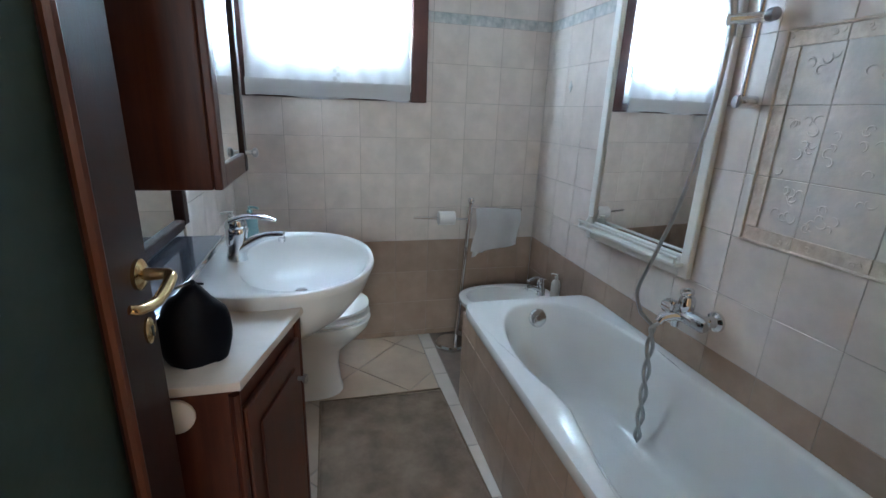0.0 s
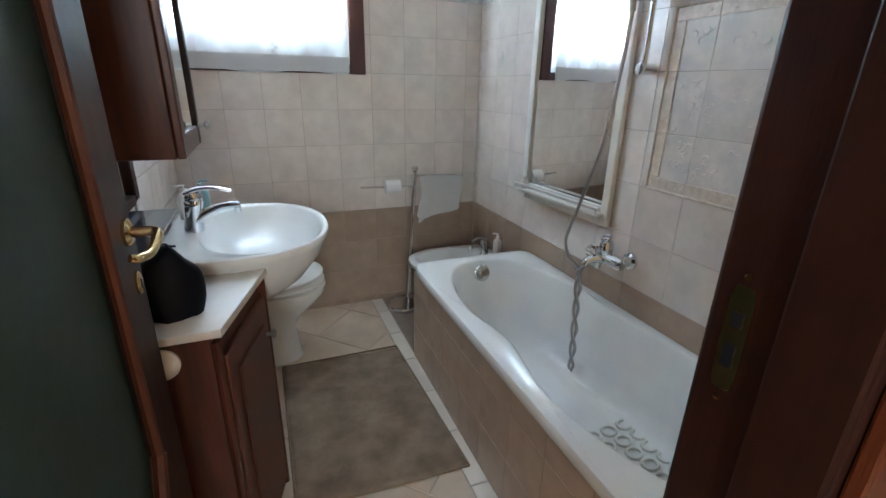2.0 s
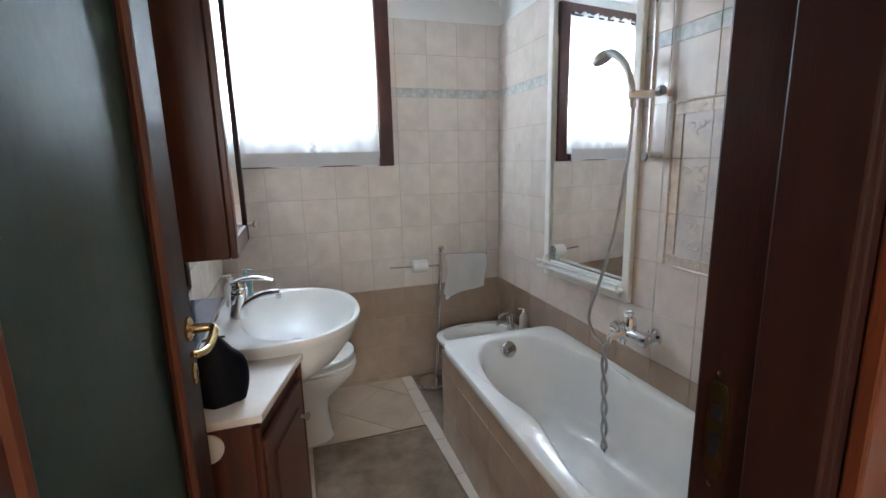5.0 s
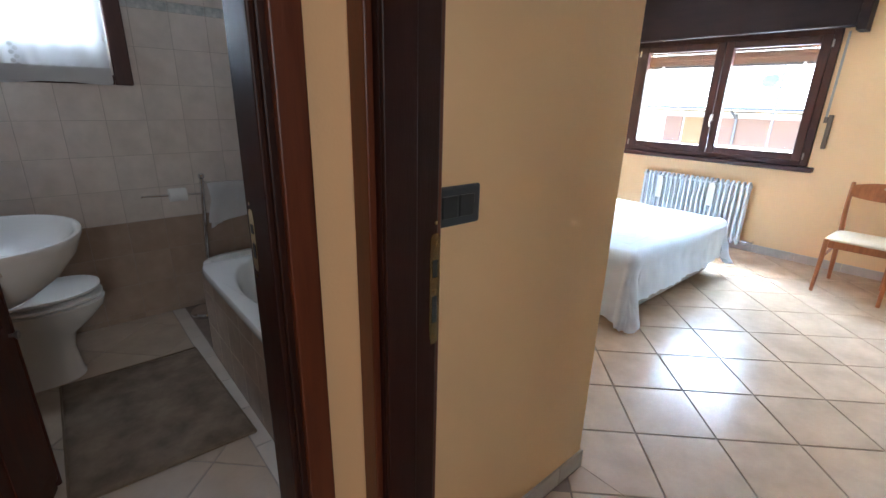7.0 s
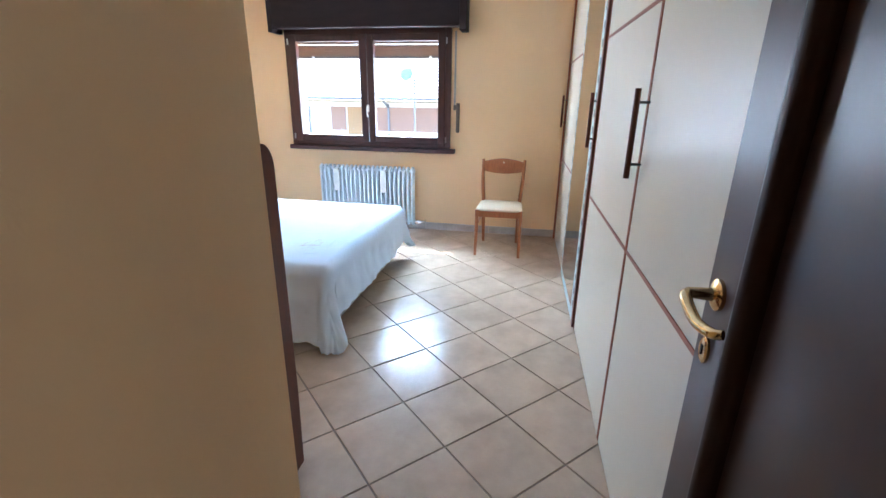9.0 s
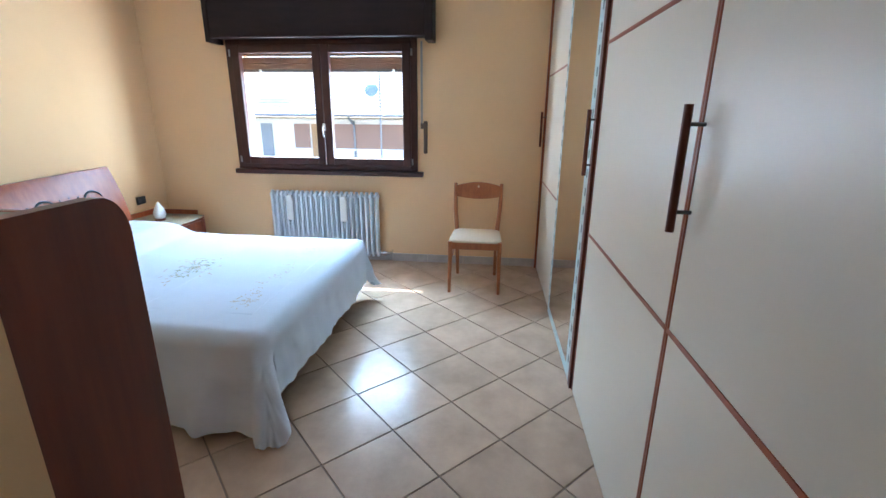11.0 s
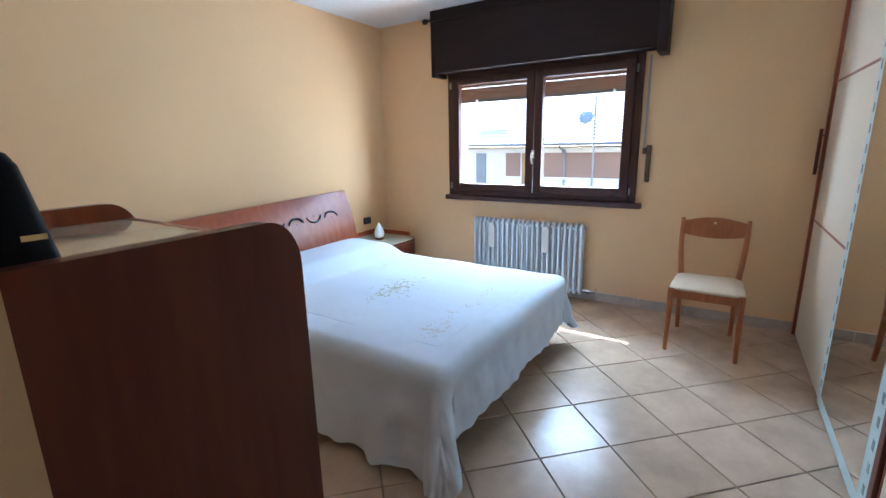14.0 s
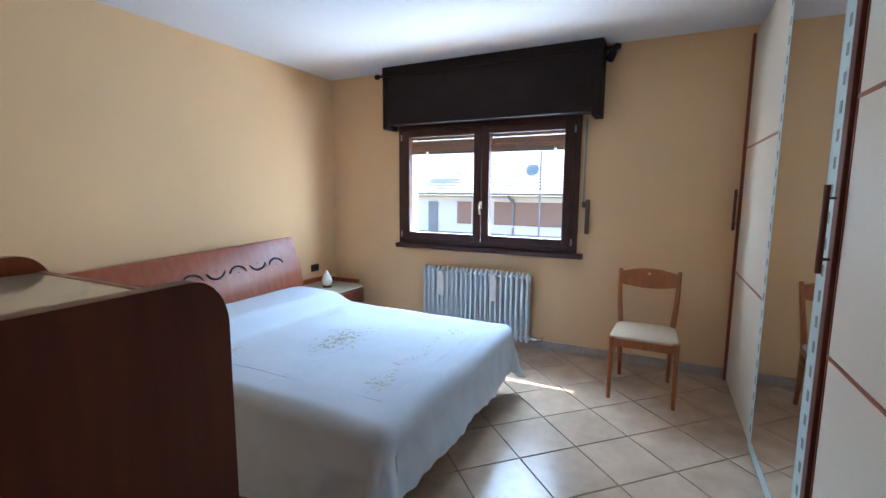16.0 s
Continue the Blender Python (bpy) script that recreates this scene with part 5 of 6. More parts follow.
    part("grip", lathe([(0.016, 0.014), (0.014, 0.026)], 20, m=Matrix.Translation((1.030, 2.388, 0.494)) @ Matrix.Rotation(radians(72), 4, "X")), "chrome", ov, "", 40)
    return t


bathtub()

mat_thing = thing("bath_mat", "white rubber non-slip mat with oval holes lying in the bathtub", "bath mat", 1.12, 1.27, 0.1795, 4)
for i in range(4):
    for j in range(7):
        part("loop", tube([(-0.12 + 0.08 * i + 0.03 * math.cos(a * 0.5236) + 0.012 * (j % 2), -0.18 + 0.062 * j + 0.024 * math.sin(a * 0.5236), 0.002) for a in range(13)], 0.007, 6), "soap_white", mat_thing)


def wall_mirror():
    m = thing("wall_mirror", "tall white-framed wall mirror with a narrow shelf above the bathtub", "mirror", BE - 0.012, 1.868, 0, 4.2)
    x = 0.0
    y0, y1, z0, z1 = 0.0, 0.628, 0.872, 2.335
    for a in ((y0, y0 + 0.042, z0, z1), (y1 - 0.042, y1, z0, z1)):
        part("frame", box(x - 0.026, x, a[0], a[1], a[2], a[3], 0.006), "white_paint", m, "white frame stile")
    part("frame", box(x - 0.025, x, y0 + 0.042, y1 - 0.042, z1 - 0.045, z1, 0.006), "white_paint", m)
    part("frame", box(x - 0.025, x, y0 + 0.042, y1 - 0.042, z0, z0 + 0.085, 0.006), "white_paint", m)
    part("glass", box(x - 0.012, x - 0.006, y0 + 0.038, y1 - 0.038, z0 + 0.08, z1 - 0.04), "mirror", m, "clear mirror glass")
    part("shelf", box(x - 0.070, x - 0.026, y0 + 0.02, y1 + 0.012, z0 + 0.045, z0 + 0.060, 0.005), "white_paint", m, "narrow white shelf")
    part("shelf_rail", tube([(x - 0.065, y0 + 0.02, z0 + 0.082), (x - 0.065, y1 + 0.012, z0 + 0.082)], 0.006), "white_paint", m)
    for y in (y0 + 0.03, y1):
        part("peg", tube([(x - 0.065, y, z0 + 0.058), (x - 0.065, y, z0 + 0.084)], 0.005, 8), "white_paint", m)
    for y in (y0 + 0.08, y1 - 0.1):
        part("wall_batten", box(x - 0.001, x + 0.001 + 0.070 * y, y - 0.02, y + 0.02, z1 - 0.12, z1 - 0.06), "white_paint", m)
    return m


wall_mirror()
jar = thing("soap_bottle", "small white bottle on the mirror shelf", "bottle", BE - 0.100, 2.44, 0.9322)
part("body", lathe([(0.018, 0), (0.02, 0.004), (0.02, 0.035), (0.012, 0.045), (0.012, 0.055)], 18), "soap_white", jar, "", 40)


def shower_set():
    s = thing("shower_rail", "chrome shower rail with a hand shower and hose", "shower", 0, 0, 0)
    x, y = BE - 0.058, 1.772
    part("rail", tube([(x, y, 1.49), (x, y, 2.10)], 0.0095, 14), "chrome", s, "", 60)
    for z in (1.505, 2.085):
        part("bracket", tube([(BE - 0.012, y, z), (x - 0.022, y, z)], 0.020, 18), "chrome", s, "round chrome wall bracket", 60)
    sl = part("slider", tube([(x + 0.025, y - 0.012, 1.745), (x - 0.085, y + 0.030, 1.735)], 0.017, 16), "chrome", s, "chrome sliding holder", 60)
    part("knob", lathe([(0.018, -0.012), (0.02, 0), (0.018, 0.012)], 18, m=Matrix.Translation((x + 0.01, y - 0.03, 1.748)) @ Matrix.Rotation(radians(90), 4, "X")), "steel", sl, "", 40)
    h = smooth_path([(x - 0.068, y + 0.024, 1.69), (x - 0.075, y + 0.028, 1.76), (x - 0.082, y + 0.055, 1.845), (x - 0.095, y + 0.115, 1.905), (x - 0.105, y + 0.165, 1.912)], 6)
    part("hand_shower", tube(h, 0.014, 14, lambda t: 0.85 + 0.35 * t), "steel", s, "grey chrome hand shower", 60)
    part("shower_head", lathe([(0.014, 0.022), (0.036, 0.012), (0.040, 0.0), (0.037, -0.014)], 26, m=Matrix.Translation((x - 0.108, y + 0.172, 1.898)) @ Matrix.Rotation(radians(-22), 4, "X") @ Matrix.Rotation(radians(-12), 4, "Y")), "steel", s, "round shower head", 40)
    # hose: down to the mixer, then a twisted loop that hangs into the tub
    top = smooth_path([(x - 0.068, y + 0.024, 1.69), (x - 0.070, y + 0.035, 1.5), (x - 0.085, y + 0.07, 1.2), (x - 0.115, y + 0.125, 0.95), (x - 0.135, y + 0.150, 0.82), (x - 0.130, y + 0.12, 0.74)], 10)
    base = Vector((x - 0.112, y + 0.065, 0.70))
    twist = []
    for k in range(40):
        u = k / 39
        a = u * 15
        twist.append((base.x + 0.010 * math.cos(a) + 0.01 * u, base.y + 0.010 * math.sin(a) - 0.02 * u, 0.70 - 0.475 * u))
    back = [(base.x + 0.01 * k / 39 - 0.010 * math.cos(k / 39 * 15), base.y - 0.02 * k / 39 - 0.010 * math.sin(k / 39 * 15), p[2]) for k, p in reversed(list(enumerate(twist)))]
    part("hose", tube([*top, *twist], 0.0072, 10), "steel", s, "grey metal shower hose", 60)
    part("hose", tube([twist[-1], (base.x + 0.01, base.y - 0.02, 0.208), *back[1:], (x - 0.095, y + 0.045, 0.735)], 0.0072, 10), "steel", s, "grey metal shower hose", 60)
    return s


shower_set()


def bath_mixer():
    m = thing("bath_mixer", "chrome single-lever bath mixer on the wall", "tap", BE - 0.012, 1.775, 0.770)
    for y in (-0.055, 0.085):
        part("flange", lathe([(0.036, 0), (0.035, 0.010), (0.022, 0.018), (0.018, 0.045)], 26, m=Matrix.Translation((0, y, 0)) @ Matrix.Rotation(radians(-90), 4, "Y")), "chrome", m, "round chrome wall flange", 40)
        part("nut", lathe([(0.024, 0.044), (0.025, 0.050), (0.025, 0.066), (0.020, 0.070)], 6, m=Matrix.Translation((0, y, 0)) @ Matrix.Rotation(radians(-90), 4, "Y")), "chrome", m)
    part("body", tube([(-0.068, -0.082, 0), (-0.070, -0.075, 0), (-0.072, 0.015, 0), (-0.070, 0.105, 0), (-0.068, 0.112, 0)], 0.029, 20, lambda t: 0.8 if t in (0.0, 1.0) else 1.0), "chrome", m, "", 50)
    part("spout", tube(smooth_path([(-0.080, 0.020, -0.006), (-0.105, 0.028, -0.004), (-0.140, 0.038, -0.014), (-0.155, 0.042, -0.034)]), 0.021, 16, lambda t: 1.15 - 0.3 * t, 0.85), "chrome", m, "chrome spout", 60)
    part("hose_outlet", lathe([(0.014, -0.060), (0.016, -0.050), (0.016, -0.028), (0.020, -0.020)], 18, m=Matrix.Translation((-0.074, 0.050, 0))), "chrome", m, "", 40)
    part("diverter", lathe([(0.007, 0.02), (0.007, 0.040), (0.012, 0.046), (0.011, 0.056)], 16, m=Matrix.Translation((-0.118, 0.032, -0.004))), "chrome", m, "", 40)
    part("cartridge", lathe([(0.026, 0.0), (0.029, 0.020), (0.028, 0.045), (0.022, 0.058), (0.008, 0.063)], 24, m=Matrix.Translation((-0.072, 0.015, 0.014))), "chrome", m, "", 40)
    ring = [(-0.080 - 0.016 * math.cos(k * 0.5236), 0.015 + 0.018 * math.sin(k * 0.5236), 0.088 - 0.006 * math.cos(k * 0.5236)) for k in range(13)]
    part("lever", tube(ring, 0.007, 10), "chrome", m, "looped chrome lever", 60)
    return m


bath_mixer()


def oval_bowl(sections, n=48):
    """A ceramic body from (centre x, centre y, half x, half y, z, squareness) sections."""
    rings = []
    for cx, cy, a, b, z, p in sections:
        rings.append([(cx + x, cy + y, z) for x, y in ring_outline(a, b, n, p)])
    return loft(rings)


def washbasin():
    w = thing("washbasin", "white ceramic oval washbasin set against the vanity counter", "washbasin", 0, 0, 0)
    cx, cy, z = -0.115, 2.135, 0.938
    part("bowl", oval_bowl([
        (cx - 0.06, cy, 0.10, 0.11, z - 0.26, 2.2), (cx - 0.04, cy, 0.19, 0.205, z - 0.235, 2.2), (cx - 0.02, cy, 0.255, 0.275, z - 0.17, 2.2),
        (cx - 0.005, cy, 0.302, 0.325, z - 0.09, 2.2), (cx, cy, 0.318, 0.342, z - 0.035, 2.25), (cx, cy, 0.328, 0.352, z - 0.012, 2.3),
        (cx, cy, 0.326, 0.350, z - 0.003, 2.3), (cx, cy, 0.318, 0.343, z, 2.3), (cx + 0.090, cy, 0.218, 0.318, z - 0.002, 2.2),
        (cx + 0.091, cy, 0.208, 0.306, z - 0.012, 2.2), (cx + 0.09, cy, 0.188, 0.275, z - 0.05, 2.2), (cx + 0.085, cy, 0.145, 0.20, z - 0.10, 2.1), (cx + 0.07, cy, 0.06, 0.08, z - 0.13, 2.0)]), "white_gloss", w, "", 50)
    part("wall_block", box(BW + 0.001, cx - 0.26, cy - 0.22, cy + 0.22, z - 0.16, z - 0.05, 0.02, seg=3), "white_gloss", w)
    part("drain", lathe([(0.022, 0), (0.022, 0.004), (0.015, 0.005)], 20, m=Matrix.Translation((cx + 0.07, cy, z - 0.13))), "chrome", w)
    return w


washbasin()


def basin_tap(name, label, x, y, z, rz, s=1.0):
    t = thing(name, label, "tap", x, y, z, rz)
    rings = []
    for cx, a, b, h in ((0.0, 0.032, 0.030, 0.0), (0.0, 0.031, 0.029, 0.008), (0.004, 0.027, 0.025, 0.045), (0.010, 0.028, 0.026, 0.085), (0.012, 0.030, 0.027, 0.100), (0.012, 0.026, 0.024, 0.106)):
        rings.append([((cx + p) * s, q * s, h * s) for p, q in ring_outline(a, b, 28, 2.2)])
    part("body", loft(rings), "chrome", t, "", 40)
    part("spout", tube(smooth_path([(0.004 * s, 0, 0.028 * s), (0.045 * s, 0, 0.058 * s), (0.095 * s, 0, 0.080 * s), (0.150 * s, 0, 0.084 * s)]), 0.022 * s, 16, lambda u: 1.15 - 0.45 * u, 0.72), "chrome", t, "chrome spout", 60)
    part("nozzle", lathe([(0.011 * s, 0.060 * s), (0.012 * s, 0.075 * s)], 16, m=Matrix.Translation((0.142 * s, 0, 0))), "chrome", t)
    part("collar", lathe([(0.026 * s, 0.106 * s), (0.028 * s, 0.112 * s), (0.024 * s, 0.130 * s), (0.010 * s, 0.136 * s)], 24, m=Matrix.Translation((0.012 * s, 0, 0))), "chrome", t, "", 40)
    part("lever", tube(smooth_path([(-0.010 * s, 0, 0.126 * s), (0.035 * s, 0, 0.142 * s), (0.080 * s, 0, 0.142 * s), (0.130 * s, 0, 0.130 * s)]), 0.020 * s, 14, lambda u: 1.15 - 0.40 * u, 0.45), "chrome", t, "chrome lever", 60)
    return t


basin_tap("basin_tap", "chrome single-lever basin tap on the washbasin", -0.245, 2.13, 0.937, -6, 1.05)


def dispenser(name, label, x, y, z, h, r, body, pump, rz=0):
    d = thing(name, label, "bottle", x, y, z, rz)
    part("body", lathe([(r * 0.95, 0), (r, 0.006), (r, h * 0.62), (r * 0.72, h * 0.74), (r * 0.36, h * 0.78), (r * 0.36, h * 0.84)], 24), body, d, "", 40)
    part("pump", lathe([(r * 0.42, h * 0.84), (r * 0.42, h * 0.90), (r * 0.16, h * 0.91), (r * 0.16, h * 0.97), (r * 0.3, h * 0.98), (r * 0.28, h)], 18), pump, d, "", 40)
    part("nozzle", tube([(0, 0, h * 0.985), (r * 0.9, 0, h * 0.985), (r * 1.35, 0, h * 0.955)], r * 0.17, 8), pump, d)
    return d


dispenser("soap_dispenser", "white pump soap bottle behind the tap", -0.285, 2.30, 0.9385, 0.128, 0.026, "soap_white", "soap_white", -160)
dispenser("soap_dispenser", "teal pump soap bottle behind the tap", -0.235, 2.385, 0.9385, 0.128, 0.026, "soap_teal", "soap_teal", -20)


def vanity():
    v = thing("vanity_cabinet", "mahogany vanity cabinet with an angled front under a marble counter", "cabinet", 0, 0, 0)
    out = [(BW + 0.002, 1.462), (-0.150, 1.462), (-0.048, 1.820), (-0.080, 1.90), (BW + 0.002, 1.93)]
    part("body", prism(out, 0.0, 0.8688), "vanity_wood", v)
    a, b = Vector((-0.150, 1.462, 0)), Vector((-0.048, 1.820, 0))
    d = (b - a).normalized()
    m = Matrix(((d.x, d.y, 0, a.x), (d.y, -d.x, 0, a.y), (0, 0, 1, 0), (0, 0, 0, 1)))
    L = (b - a).length
    bm = box(0.02, L - 0.015, 0.001, 0.018, 0.06, 0.80, 0.005)
    bm.transform(m)
    dr = part("door", bm, "vanity_wood", v, "framed mahogany door")
    for u0, u1, z0, z1 in ((0.075, L - 0.07, 0.13, 0.73),):
        bm = box(u0, u1, 0.0185, 0.024, z0, z1, 0.004)
        bm.transform(m)
        part("panel", bm, "vanity_wood", dr)
    bm = lathe([(0.006, 0), (0.006, 0.012), (0.013, 0.018), (0.014, 0.026), (0.006, 0.030)], 16, m=m @ Matrix.Translation((L - 0.045, 0.018, 0.68)) @ Matrix.Rotation(radians(-90), 4, "X"))
    part("knob", bm, "steel", dr, "round dark metal knob", 40)
    for u in (0.0, L):
        bm = tube([(u, 0.006, 0.02), (u, 0.006, 0.855)], 0.012, 10)
        bm.transform(m)
        part("corner_bead", bm, "vanity_wood", v)
    hk = part("side_hook", lathe([(0.040, 0), (0.040, 0.006), (0.03, 0.014), (0.012, 0.018)], 26, m=Matrix.Translation((-0.262, 1.462, 0.815)) @ Matrix.Rotation(radians(90), 4, "X")), "soap_white", v, "round white plastic hook", 40)
    return v


vanity()
ct = thing("counter", "cream marble counter with an angled front edge on the vanity", "counter", 0, 0, 0)
part("slab", prism([(BW + 0.002, 1.448), (-0.128, 1.448), (-0.016, 1.828), (-0.06, 1.845), (BW + 0.002, 1.86)], 0.869, 0.890, 0.005), "marble", ct, "", 40)
part("deck", prism([(BW + 0.002, 1.862), (-0.375, 1.862), (-0.375, 2.42), (BW + 0.002, 2.42)], 0.85, 0.934), "white_gloss", ct, "white deck beside the basin")

bag = thing("toiletry_bag", "soft black nylon bag standing on the marble counter", "bag", -0.235, 1.575, 0.8905, 20)
rings = []
for k in range(11):
    u = k / 10
    w = 0.060 + 0.016 * math.sin(math.pi * min(1, u * 1.15)) - 0.048 * (max(0, u - 0.45) / 0.55) ** 1.8
    dd = 0.055 * (1 - 0.62 * u ** 1.6)
    rings.append([(x * (1 + 0.03 * math.sin(7 * y + k)), y + 0.012 * u, 0.168 * u + 0.006 * math.sin(5 * x * 20)) for x, y in ring_outline(w, dd, 36, 2.8)])
part("shell", loft(rings), "black_soft", bag, "", 70)
part("zip", tube([(-0.028, 0.012, 0.165), (0, 0.012, 0.171), (0.028, 0.012, 0.165)], 0.003, 8), "black", bag)

sh = thing("glass_shelf", "dark reflective glass shelf under the mirror", "shelf", 0, 0, 0)
part("plate", box(BW + 0.002, -0.300, 1.50, 2.22, 0.990, 1.000, 0.003), "shelf_glass", sh)
part("edge", box(-0.300, -0.292, 1.50, 2.22, 0.986, 1.003, 0.002), "chrome", sh, "chrome shelf edge")
for yy in (1.56, 2.16):
    part("bracket", box(BW + 0.001, -0.40, yy, yy + 0.02, 0.965, 0.9898, 0.002), "chrome", sh)
dispenser("lotion_bottle", "pale mauve lotion bottle on the glass shelf", -0.405, 1.64, 1.0003, 0.15, 0.024, "soap_pink", "soap_white", 30)

bm_ = thing("basin_mirror", "mirror in a dark wooden frame on the wall behind the basin", "mirror", 0, 0, 0)
part("glass", box(BW + 0.001, BW + 0.010, 1.50, 2.30, 1.03, 2.30), "mirror", bm_, "clear mirror glass")
part("frame", box(BW + 0.001, BW + 0.028, 2.28, 2.335, 1.02, 2.31, 0.006), "dark_wood", bm_)
part("frame", box(BW + 0.001, BW + 0.027, 1.50, 2.28, 1.01, 1.045, 0.006), "dark_wood", bm_)


def wall_cabinet():
    c = thing("wall_cabinet", "mahogany wall cabinet with a mirrored door above the counter", "cabinet", 0, 0, 0)
    x0, x1, y0, y1, z0, z1 = BW + 0.011, -0.186, 1.665, 2.02, 1.252, 2.36
    part("body", box(x0, x1, y0, y1, z0, z1, 0.004), "vanity_wood", c)
    d = part("door", box(x1 + 0.001, x1 + 0.020, y0, y0 + 0.05, z0, z1, 0.004), "vanity_wood", c, "dark framed mirror door")
    part("stile", box(x1 + 0.001, x1 + 0.020, y1 - 0.04, y1, z0, z1, 0.004), "dark_wood", d)
    part("rail", box(x1 + 0.001, x1 + 0.019, y0 + 0.05, y1 - 0.04, z0, z0 + 0.055, 0.004), "vanity_wood", d)
    part("rail", box(x1 + 0.001, x1 + 0.019, y0 + 0.05, y1 - 0.04, z1 - 0.055, z1, 0.004), "vanity_wood", d)
    part("mirror", box(x1 + 0.002, x1 + 0.012, y0 + 0.049, y1 - 0.039, z0 + 0.054, z1 - 0.054), "mirror", d, "clear mirror")
    part("knob", lathe([(0.006, 0), (0.006, 0.016), (0.014, 0.022), (0.014, 0.030), (0.006, 0.034)], 16, m=Matrix.Translation((x1 + 0.02, y1 - 0.025, z0 + 0.055)) @ Matrix.Rotation(radians(90), 4, "Y")), "steel", d, "dark metal knob", 40)
    return c


wall_cabinet()


def toilet():
    t = thing("toilet", "white ceramic toilet with a closed seat lid", "toilet", 0, 0, 0)
    cx, cy = 0.005, 2.745
    part("pedestal", oval_bowl([(cx - 0.09, cy, 0.185, 0.120, 0.0, 2.8), (cx - 0.09, cy, 0.178, 0.112, 0.02, 2.8), (cx - 0.09, cy, 0.165, 0.100, 0.16, 2.6), (cx - 0.08, cy, 0.172, 0.104, 0.24, 2.5), (cx - 0.03, cy, 0.215, 0.150, 0.32, 2.4), (cx - 0.005, cy, 0.240, 0.178, 0.375, 2.3), (cx, cy, 0.246, 0.183, 0.415, 2.3), (cx, cy, 0.236, 0.173, 0.424, 2.3)]), "white_gloss", t, "", 50)
    part("cistern_block", box(BW + 0.001, cx - 0.24, cy - 0.12, cy + 0.12, 0.0, 0.41, 0.02, seg=3), "white_gloss", t)

    def plate(z, thick, grow, tilt):
        bm = oval_bowl([(cx, cy, 0.230 + grow, 0.176 + grow, 0, 2.3), (cx, cy, 0.238 + grow, 0.184 + grow, 0.006, 2.3), (cx, cy, 0.238 + grow, 0.184 + grow, thick - 0.006, 2.3), (cx, cy, 0.226 + grow, 0.172 + grow, thick, 2.3)])
        bm.transform(Matrix.Translation((0, 0, z)) @ Matrix.Translation((cx - 0.24, cy, 0)) @ Matrix.Rotation(radians(-tilt), 4, "Y") @ Matrix.Translation((0.24 - cx, -cy, 0)))
        return bm
    part("seat", plate(0.4250, 0.024, 0.004, 0.5), "white_gloss", t, "white seat ring", 50)
    part("lid", plate(0.4535, 0.024, 0.0, 2.2), "white_gloss", t, "closed white lid", 50)
    return t


toilet()


def bidet():
    b = thing("bidet", "white ceramic bidet between bathtub and wall", "bidet", 0, 0, 0)
    cx, cy, z = 1.055, 2.82, 0.43
    part("body", oval_bowl([(cx + 0.08, cy, 0.21, 0.11, 0.0, 2.6), (cx + 0.08, cy, 0.20, 0.10, 0.04, 2.6), (cx + 0.07, cy, 0.19, 0.10, 0.18, 2.4), (cx + 0.03, cy, 0.24, 0.15, z - 0.10, 2.4), (cx, cy, 0.285, 0.185, z - 0.03, 2.5), (cx, cy, 0.288, 0.188, z - 0.008, 2.5), (cx, cy, 0.280, 0.180, z, 2.5), (cx - 0.03, cy, 0.215, 0.145, z - 0.002, 2.4), (cx - 0.03, cy, 0.20, 0.132, z - 0.03, 2.3), (cx - 0.03, cy, 0.12, 0.08, z - 0.12, 2.2)]), "white_gloss", b, "", 50)
    return b


bidet()
basin_tap("bidet_tap", "small chrome tap on the bidet", 1.255, 2.80, 0.4295, 196, 0.80)
dispenser("soap_dispenser", "white pump soap bottle on the bidet", 1.315, 2.745, 0.4295, 0.145, 0.026, "soap_white", "soap_white", 120)


def paper_stand():
    s = thing("towel_stand", "chrome standing rack for towels and toilet paper", "stand", 0, 0, 0)
    px, py = 0.822, 3.06
    part("base", lathe([(0.118, 0.0), (0.120, 0.018), (0.110, 0.030), (0.02, 0.040)], 40, 0.85, 0.85, Matrix.Translation((px - 0.03, py, 0.0))), "chrome", s, "round chrome foot", 40)
    part("pole", tube([(px, py, 0.02), (px + 0.027, py, 0.48), (px + 0.053, py, 0.93)], 0.0125, 14), "chrome", s, "", 60)
    part("knob", lathe([(0.008, 0), (0.019, 0.012), (0.021, 0.022), (0.012, 0.036)], 18, m=Matrix.Translation((px + 0.054, py, 0.928))), "chrome", s, "", 50)
    part("paper_arm", tube([(px + 0.045, py, 0.835), (px - 0.29, py + 0.005, 0.848)], 0.006, 10), "chrome", s, "thin chrome arm", 60)
    part("towel_arm", tube([(px + 0.045, py, 0.905), (px + 0.21, py - 0.02, 0.902), (px + 0.37, py - 0.02, 0.892)], 0.006, 10), "chrome", s, "thin chrome arm", 60)
    return s


paper_stand()
roll = thing("toilet_roll", "white toilet paper roll on the rack's arm", "toilet paper", 0.729, 3.062, 0.843)
part("paper", lathe([(0.012, -0.048), (0.040, -0.048), (0.041, -0.04), (0.041, 0.04), (0.040, 0.048), (0.012, 0.048)], 28, m=Matrix.Rotation(radians(90), 4, "Y")), "paper", roll, "", 40)
tw = thing("towel", "small white folded towel hung on the rack", "towel", 0, 0, 0)
bm = bmesh.new()
g = []
